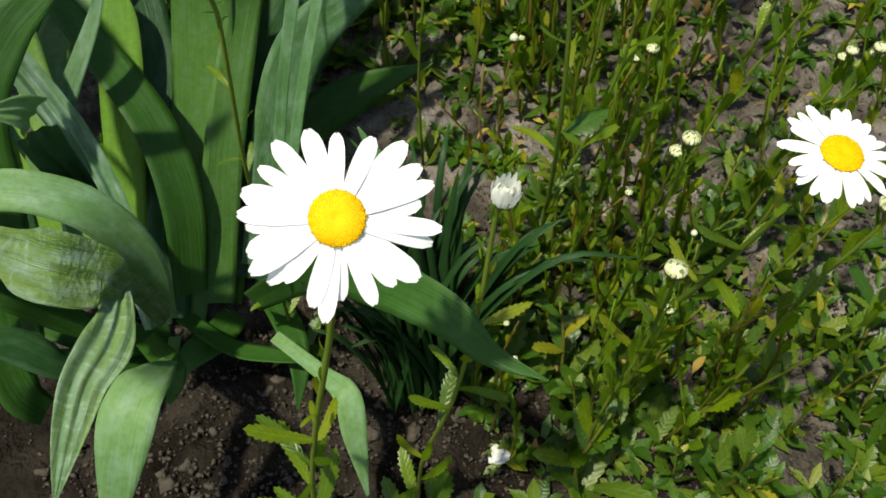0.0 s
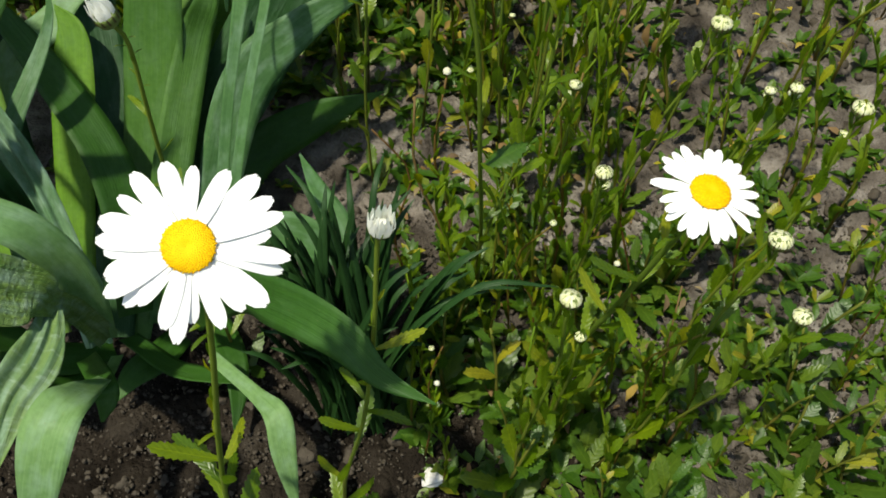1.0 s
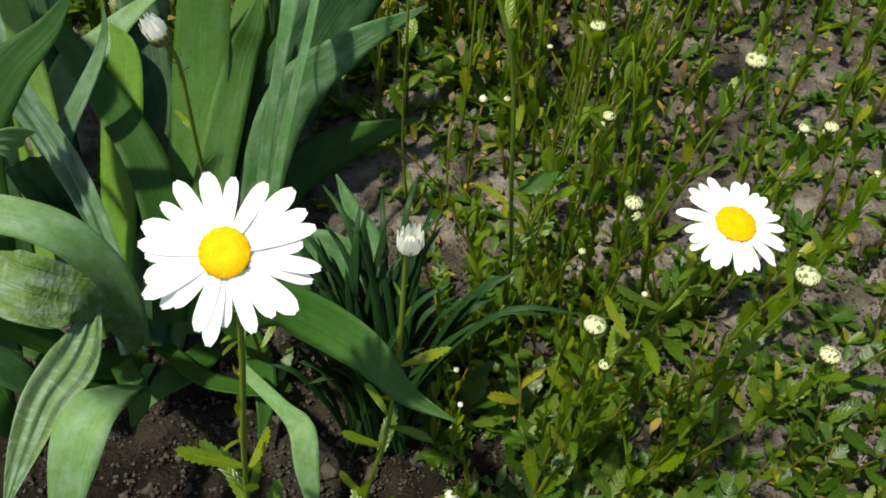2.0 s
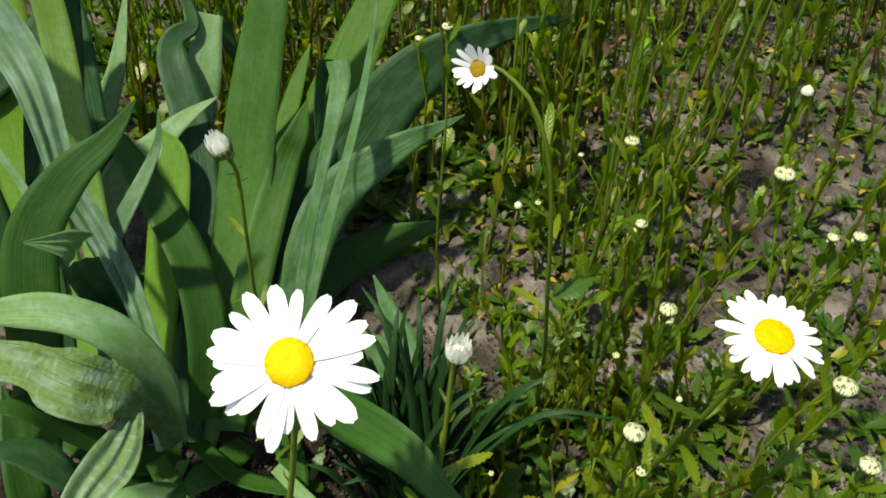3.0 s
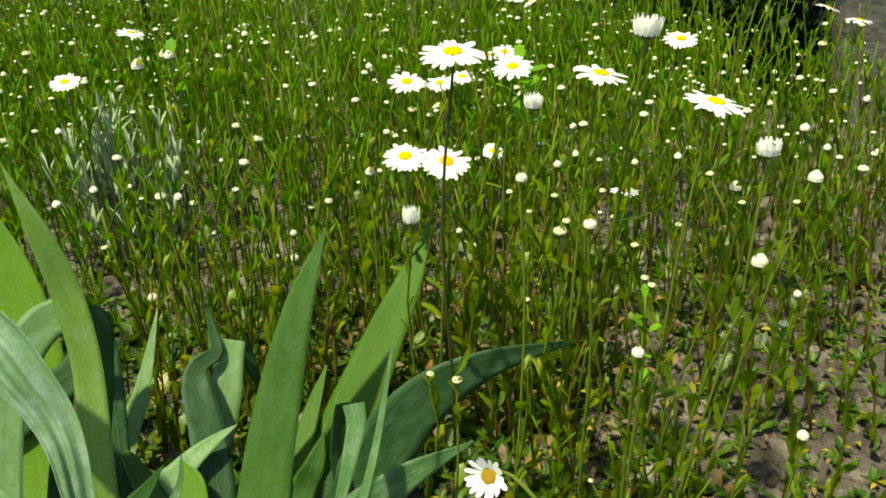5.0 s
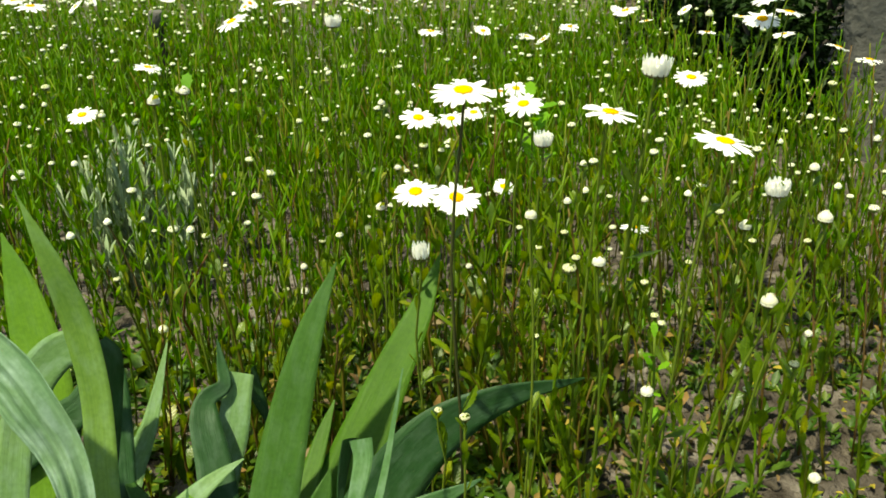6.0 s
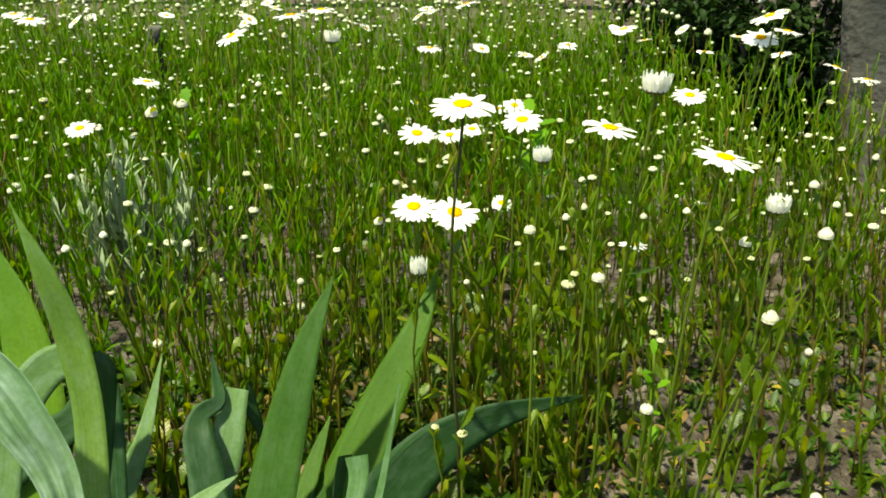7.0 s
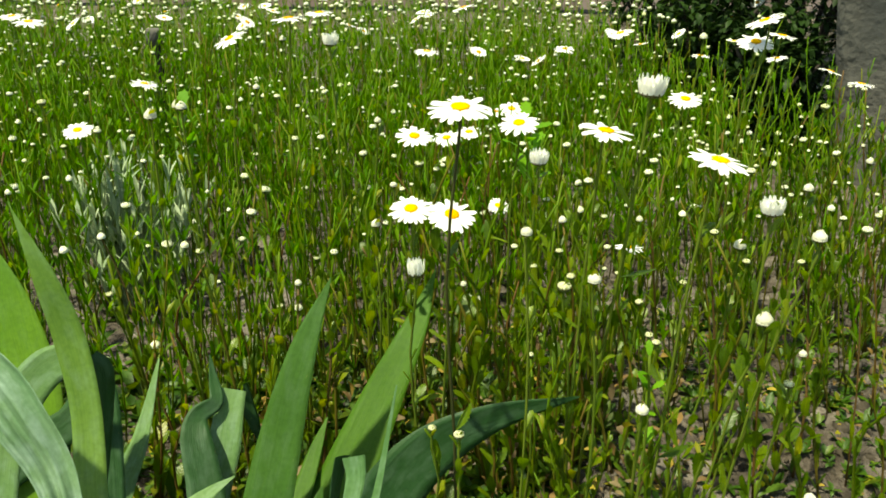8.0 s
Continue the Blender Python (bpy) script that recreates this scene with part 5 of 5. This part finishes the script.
rnd = random.Random(21)
near_spots, mid_spots, far_spots, edge_spots = [], [], [], []
top = 720
for (x0, x1, y0, y1, keep) in ((-2.4, 2.2, 0.30, 1.6, near_spots), (-2.6, 2.2, 1.6, 2.5, mid_spots), (-2.9, 2.4, 2.5, 4.3, far_spots)):
    for _ in range(int((x1 - x0) * (y1 - y0) * top)):
        x, y = rnd.uniform(x0, x1), rnd.uniform(y0, y1)
        patch = noise.noise(Vector((x * 11, y * 11, 2.0)))
        clump = 1.0 if y > 1.4 else 1.0 + 1.4 * min(max(patch, -0.5), 0.6)
        if y > 3.3:
            clump = 0.35 + 0.9 * noise.noise(Vector((x * 2.2, y * 2.2, 7.0)))
        # the bed runs on to both sides, with a ragged border
        beside = abs(x + 0.05) > 0.66 + 0.62 * y
        ragged = 0.28 * noise.noise(Vector((x * 1.7, y * 1.7, 4.0)))
        if beside and (x > 1.35 + ragged or x < -2.2 + ragged or y < 0.62 + ragged):
            continue
        if rnd.random() * top > (300 if beside else density(x, y)) * clump:
            continue
        (edge_spots if beside else keep).append((x, y))


def plant_turn(x, y, q):
    return (Matrix.Translation((x, y, ground_z(x, y))) @ Matrix.Rotation(-0.04 - 0.16 * min(max(x / y, -0.5), 0.5) + 0.06 * min(max((0.45 - y) / 0.1, 0), 1) + q.gauss(0, 0.06), 4, "Y")
            @ Matrix.Rotation(q.gauss(0.0, 0.07), 4, "X") @ Matrix.Rotation(q.uniform(0, 6.3), 4, "Z"))


def height_at(x, y, q):
    h = 0.20 + 0.17 * min(max((y - 0.35) / 0.7, 0), 1)
    return h * q.uniform(0.72, 1.18)


# the nearest stand as plants of their own, with stem, leaves and bud as parts
models = []
rnd = random.Random(33)
near_spots.sort(key=lambda p: (p[0] - 0.1) ** 2 * 1.5 + p[1] ** 2)
for i, (x, y) in enumerate(near_spots[:180]):
    m = plant_turn(x, y, rnd)
    k = height_at(x, y, rnd) / 0.3
    if i < 14:
        base = Vector((0, 0, 0))
        ob = thing("daisy_plant", base, "slender leafy daisy plant with a small closed bud", "daisy", "daisy plants in bud")
        line = spline([(0, 0, -0.01), (rnd.uniform(-0.015, 0.015), rnd.uniform(-0.015, 0.015), 0.12), (rnd.uniform(-0.02, 0.02), rnd.uniform(-0.02, 0.02), 0.22), (rnd.uniform(-0.03, 0.03), rnd.uniform(-0.03, 0.03), 0.3)], 9)
        stem_part(ob, line, 0.0019, 0.0011, STEM)
        leafy(ob, line, 16, 0.034, i + 60, 0.04, 0.95, None, 1.36)
        if i % 7 == 0:
            bud_head(ob, line[-1], rnd.uniform(0.0038, 0.0065), (0, 0, 1), rnd.choice(("button", "button", "cone")), i)
        rosette(ob, 2, 0.040, i + 80)
        models.append(ob)
        ob.matrix_basis = m @ Matrix.Diagonal((k, k, k, 1))
    else:
        ob = copy_thing(models[i % len(models)], m)
        ob.scale = (k, k, k)

rest = near_spots[180:] + mid_spots
shapes = [[[meadow_shape(100 * j + s, 0.22 + 0.05 * j, False, b) for s in range(7)] for j in range(5)] for b in (0.10, 0.27)]
pieces, greener = [], []
for x, y in rest:
    h = height_at(x, y, rnd)
    j = min(4, max(0, int((h - 0.20) / 0.05)))
    lush = rnd.random() < 0.15 + 0.9 * min(max((y - 0.8) / 0.9 - 0.7 * x, 0), 1)
    (greener if lush else pieces).append((rnd.choice(shapes[1 if y > 1.25 else 0][j]), np.array(plant_turn(x, y, rnd))))
tagged(joined("lush_meadow", greener, MEADOW_FAR), "lush green stand of budding daisy plants", "meadow", kind="stuff")
tagged(joined("daisy_meadow", pieces, MEADOW), "dense stand of budding daisy plants with narrow leaves", "meadow", kind="stuff")
shapes_far = [meadow_shape(900 + s, 0.40, True, 0.55) for s in range(14)]
pieces = []
for x, y in far_spots + edge_spots:
    k = rnd.uniform(0.75, 1.15) if y > 2.3 else height_at(x, y, rnd) / 0.4
    pieces.append((rnd.choice(shapes_far), np.array(plant_turn(x, y, rnd) @ Matrix.Diagonal((k, k, k, 1)))))
tagged(joined("far_meadow", pieces, MEADOW_FAR), "far part of the daisy meadow, dotted with white buds", "meadow", kind="stuff")

# far open flowers, scattered
far_petals = Geo()
for k in range(16):
    a = 2 * math.pi * k / 16
    c, s = math.cos(a), math.sin(a)
    far_petals.add([(0.28 * c - 0.10 * s, 0.28 * s + 0.10 * c, 0), (0.28 * c + 0.10 * s, 0.28 * s - 0.10 * c, 0), (c + 0.13 * s, s - 0.13 * c, 0.03), (c - 0.13 * s, s + 0.13 * c, 0.03)], [(0, 1, 2, 3)], 0)
lathe(far_petals, [(0.32, -0.05), (0.3, 0.06), (0.15, 0.11)], 10, 1)
pieces = []
for _ in range(46):
    x, y = rnd.uniform(-2.3, 1.2), rnd.uniform(2.2, 3.8)
    m = Matrix.Translation((x, y, ground_z(x, y) + rnd.uniform(0.33, 0.46))) @ Matrix.Rotation(rnd.gauss(0, 0.3), 4, "Y") @ Matrix.Rotation(rnd.uniform(-0.1, 0.5), 4, "X")
    pieces.append((far_petals, np.array(m @ Matrix.Diagonal((0.024, 0.024, 0.024, 1)))))
tagged(joined("far_daisies", pieces, [PETAL, DISC]), "open white daisies far off in the meadow", "daisy", kind="stuff")

# leafy young plants at the near edge, not yet in stem
young = []
for i in range(36):
    x, y = rnd.uniform(0.07, 0.56), rnd.uniform(0.20, 0.46 if i % 2 else 0.56)
    m = Matrix.Translation((x, y, ground_z(x, y) - 0.002)) @ Matrix.Rotation(rnd.uniform(0, 6.3), 4, "Z")
    k = rnd.uniform(0.7, 1.25)
    if i < 5:
        ob = thing("young_daisy", (0, 0, 0), "young daisy plant, a low rosette of toothed leaves", "daisy", "young daisies")
        line = spline([(0, 0, 0), (0.008, 0.004, 0.03), (0.012, 0.0, 0.065), (0.02, -0.006, 0.10)], 7)
        stem_part(ob, line, 0.0016, 0.001, STEM_NEAR)
        leafy(ob, line, 9, 0.042, i + 300, 0.0, 0.98, YOUNG, 1.0)
        rosette(ob, 5, 0.05, i + 320)
        ob.matrix_basis = m @ Matrix.Diagonal((k, k, k, 1))
        young.append(ob)
    else:
        copy_thing(young[i % 5], m).scale = (k, k, k)

# low leaves on the soil, green and withered
low_shapes = []
for s in range(8):
    q, g = random.Random(s), Geo()
    for k in range(6):
        m = Matrix.Rotation(k * 1.05 + q.uniform(-0.4, 0.4), 4, "Z") @ Matrix.Rotation(q.uniform(0.1, 0.9), 4, "X")
        simple_leaf(g, q.uniform(0.018, 0.04), q.uniform(0.011, 0.017), q.uniform(-0.6, 0.3), 0, m)
    low_shapes.append(g)
pieces = []
while len(pieces) < 1500:
    x, y = rnd.uniform(-0.35, 0.85), 0.26 + 1.24 * rnd.random() ** 2.0
    if x < 0.02 and y < 0.62:
        continue
    if rnd.random() * 480 > density(x, y) + (110 if x > 0.02 else 190):
        continue
    k = rnd.uniform(0.3, 0.85)
    pieces.append((rnd.choice(low_shapes), mat4((x, y, ground_z(x, y) + 0.003), k, rnd.uniform(0, 6.3))))
while len(pieces) < 2000:
    x, y = rnd.uniform(-0.7, 0.12), rnd.uniform(0.76, 1.25)
    pieces.append((rnd.choice(low_shapes), mat4((x, y, ground_z(x, y) + 0.003), rnd.uniform(0.6, 1.3), rnd.uniform(0, 6.3))))
tagged(joined("seedlings", pieces, [LEAF_YOUNG]), "low round-leaved daisy seedlings on the soil", "plant", kind="stuff")
pieces = []
dead = simple_leaf(Geo(), 1.0, 0.42, -0.6)
while len(pieces) < 1100:
    x, y = rnd.uniform(-0.1, 0.8), rnd.uniform(0.28, 1.4)
    if rnd.random() * 480 > density(x, y) - 90:
        continue
    s = rnd.uniform(0.007, 0.020)
    pieces.append((dead, mat4((x, y, ground_z(x, y) + rnd.uniform(0.004, 0.03)), s, rnd.uniform(0, 6.3), (rnd.uniform(-0.6, 0.9), rnd.uniform(-0.6, 0.6)))))
while len(pieces) < 1600:
    x, y = rnd.uniform(-0.3, 0.35), rnd.uniform(0.72, 1.2)
    s = rnd.uniform(0.010, 0.030)
    pieces.append((dead, mat4((x, y, ground_z(x, y) + 0.13 * rnd.random() ** 2), s, rnd.uniform(0, 6.3), (rnd.uniform(-1.3, 1.3), rnd.uniform(-0.6, 0.6)))))
tagged(joined("dead_leaves", pieces, [LEAF_OLD]), "yellow and brown withered leaves on the soil", "leaf", kind="stuff")

# ---- pale stone ----
g = lump(3, 0.5)
st = new("stone", Geo().add([(v[0] * 0.021, v[1] * 0.018, v[2] * 0.020) for v in g.v], g.f).mesh("stone", [STONE], False))
st.location = (0.053, 0.311, ground_z(0.053, 0.311) + 0.006)
tagged(st, "small pale chalky stone lying on dark soil", "stone")

# ---- far end of the garden ----


def garden_tree():
    ob = thing("tree", (1.19, 2.42, 0.0), "thick grey tree trunk at the edge of the meadow", "tree")
    line = spline([(0.05, 0, -0.05), (0.0, 0, 0.25), (-0.09, 0.02, 0.9), (-0.12, 0.05, 1.9), (-0.04, 0.1, 2.8)], 22)
    radii = [0.13 * (1.1 if i < 2 else 1.03 if i < 4 else 1.0) * (1 - 0.018 * i) for i in range(22)]
    part("trunk", tube(Geo(), line, radii, 18).mesh("trunk", [BARK]), ob)
    q = random.Random(4)
    crown = Geo()
    for k in range(7):
        a = k * 0.9
        end = np.array((math.cos(a) * 1.4 + 0.9, math.sin(a) * 1.4 + 0.8, 3.2 + 0.25 * (k % 3)))
        limb = spline([(-0.06, 0.07, 2.25 + 0.07 * k), end * np.array((0.5, 0.5, 0.85)), end], 9)
        part("limb", tube(Geo(), limb, [0.05 - 0.005 * i for i in range(9)], 7).mesh("limb", [BARK]), ob)
        for _ in range(900):
            p = limb[q.randrange(3, 9)] + np.array((q.gauss(0, 0.38), q.gauss(0, 0.38), q.gauss(0.0, 0.30)))
            m = Matrix.Translation(p) @ Matrix.Rotation(q.uniform(0, 6.3), 4, "Z") @ Matrix.Rotation(q.uniform(-1, 0.6), 4, "X")
            simple_leaf(crown, 0.13, 0.08, -0.3, 0, m)
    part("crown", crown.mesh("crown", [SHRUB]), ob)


def shrub(at, radius, height, count, seed):
    ob = thing("shrub", (at[0], at[1], 0.0), "dark shady shrub behind the meadow", "shrub")
    q, leaves = random.Random(seed), Geo()
    for k in range(9):
        a = k * 0.7 + q.uniform(-0.2, 0.2)
        end = np.array((math.cos(a) * radius * 0.7, math.sin(a) * radius * 0.7, height * q.uniform(0.6, 1)))
        part("branch", tube(Geo(), spline([(0, 0, -0.02), end * (0.4, 0.4, 0.6), end], 7), [0.012 - 0.0012 * i for i in range(7)], 6).mesh("branch", [DARKWOOD]), ob)
    for _ in range(count):
        a, s, z = q.uniform(0, 6.3), math.sqrt(q.random()), q.random()
        rr = radius * (0.75 + 0.35 * noise.noise(Vector((a, z * 2, seed))))
        p = (math.cos(a) * s * rr, math.sin(a) * s * rr, 0.03 + z * height * (1.05 - 0.35 * s))
        m = Matrix.Translation(p) @ Matrix.Rotation(q.uniform(0, 6.3), 4, "Z") @ Matrix.Rotation(q.uniform(-0.9, 0.9), 4, "X")
        simple_leaf(leaves, q.uniform(0.025, 0.05), 0.02, -0.4, 0, m)
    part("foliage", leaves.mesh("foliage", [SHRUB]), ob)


garden_tree()
for k, (x, y, r, h) in enumerate(((0.72, 3.2, 0.30, 0.85), (1.12, 2.9, 0.34, 0.9), (0.95, 2.62, 0.20, 0.5), (0.80, 2.9, 0.24, 0.6), (1.75, 3.2, 0.45, 1.1), (2.3, 3.0, 0.5, 1.0))):
    shrub((x, y), r, h, 2600, 50 + k)

fence = thing("fence", (-0.6, 6.6, 0.0), "weathered pinkish-grey board fence behind the meadow", "fence")
bm = bmesh.new()
bmesh.ops.create_cube(bm, size=1)
for v in bm.verts:
    v.co = Vector((v.co.x * 0.115, v.co.y * 0.02, v.co.z * 1.5))
bmesh.ops.bevel(bm, geom=bm.edges[:], offset=0.004, segments=1, affect="EDGES")
board = bpy.data.meshes.new("board")
bm.to_mesh(board)
bm.free()
board.materials.append(BOARD)
rnd = random.Random(3)
for k in range(72):
    part("board", board, fence, "", pose(-4.4 + 0.125 * k, rnd.uniform(-0.006, 0.006), 0.80 + rnd.uniform(-0.015, 0.015), 0, rnd.uniform(-0.6, 0.6), 0))
for z in (0.4, 1.25):
    part("rail", tube(Geo(), np.array([(-4.5, 0.04, z), (4.7, 0.04, z)]), [0.035, 0.035], 4).mesh("rail", [DARKWOOD], False), fence)

post = thing("garden_post", (-1.02, 2.62, -0.086), "short dark wooden post with a grey cap", "post")
part("shaft", tube(Geo(), np.array([(0, 0, -0.05), (0.004, 0, 0.2), (0.0, 0.002, 0.43)]), [0.021, 0.019, 0.018], 9).mesh("shaft", [DARKWOOD], False), post)
part("cap", lathe(Geo(), [(0.019, 0.428), (0.025, 0.432), (0.026, 0.470), (0.020, 0.480)], 12).mesh("cap", [BARK]), post)
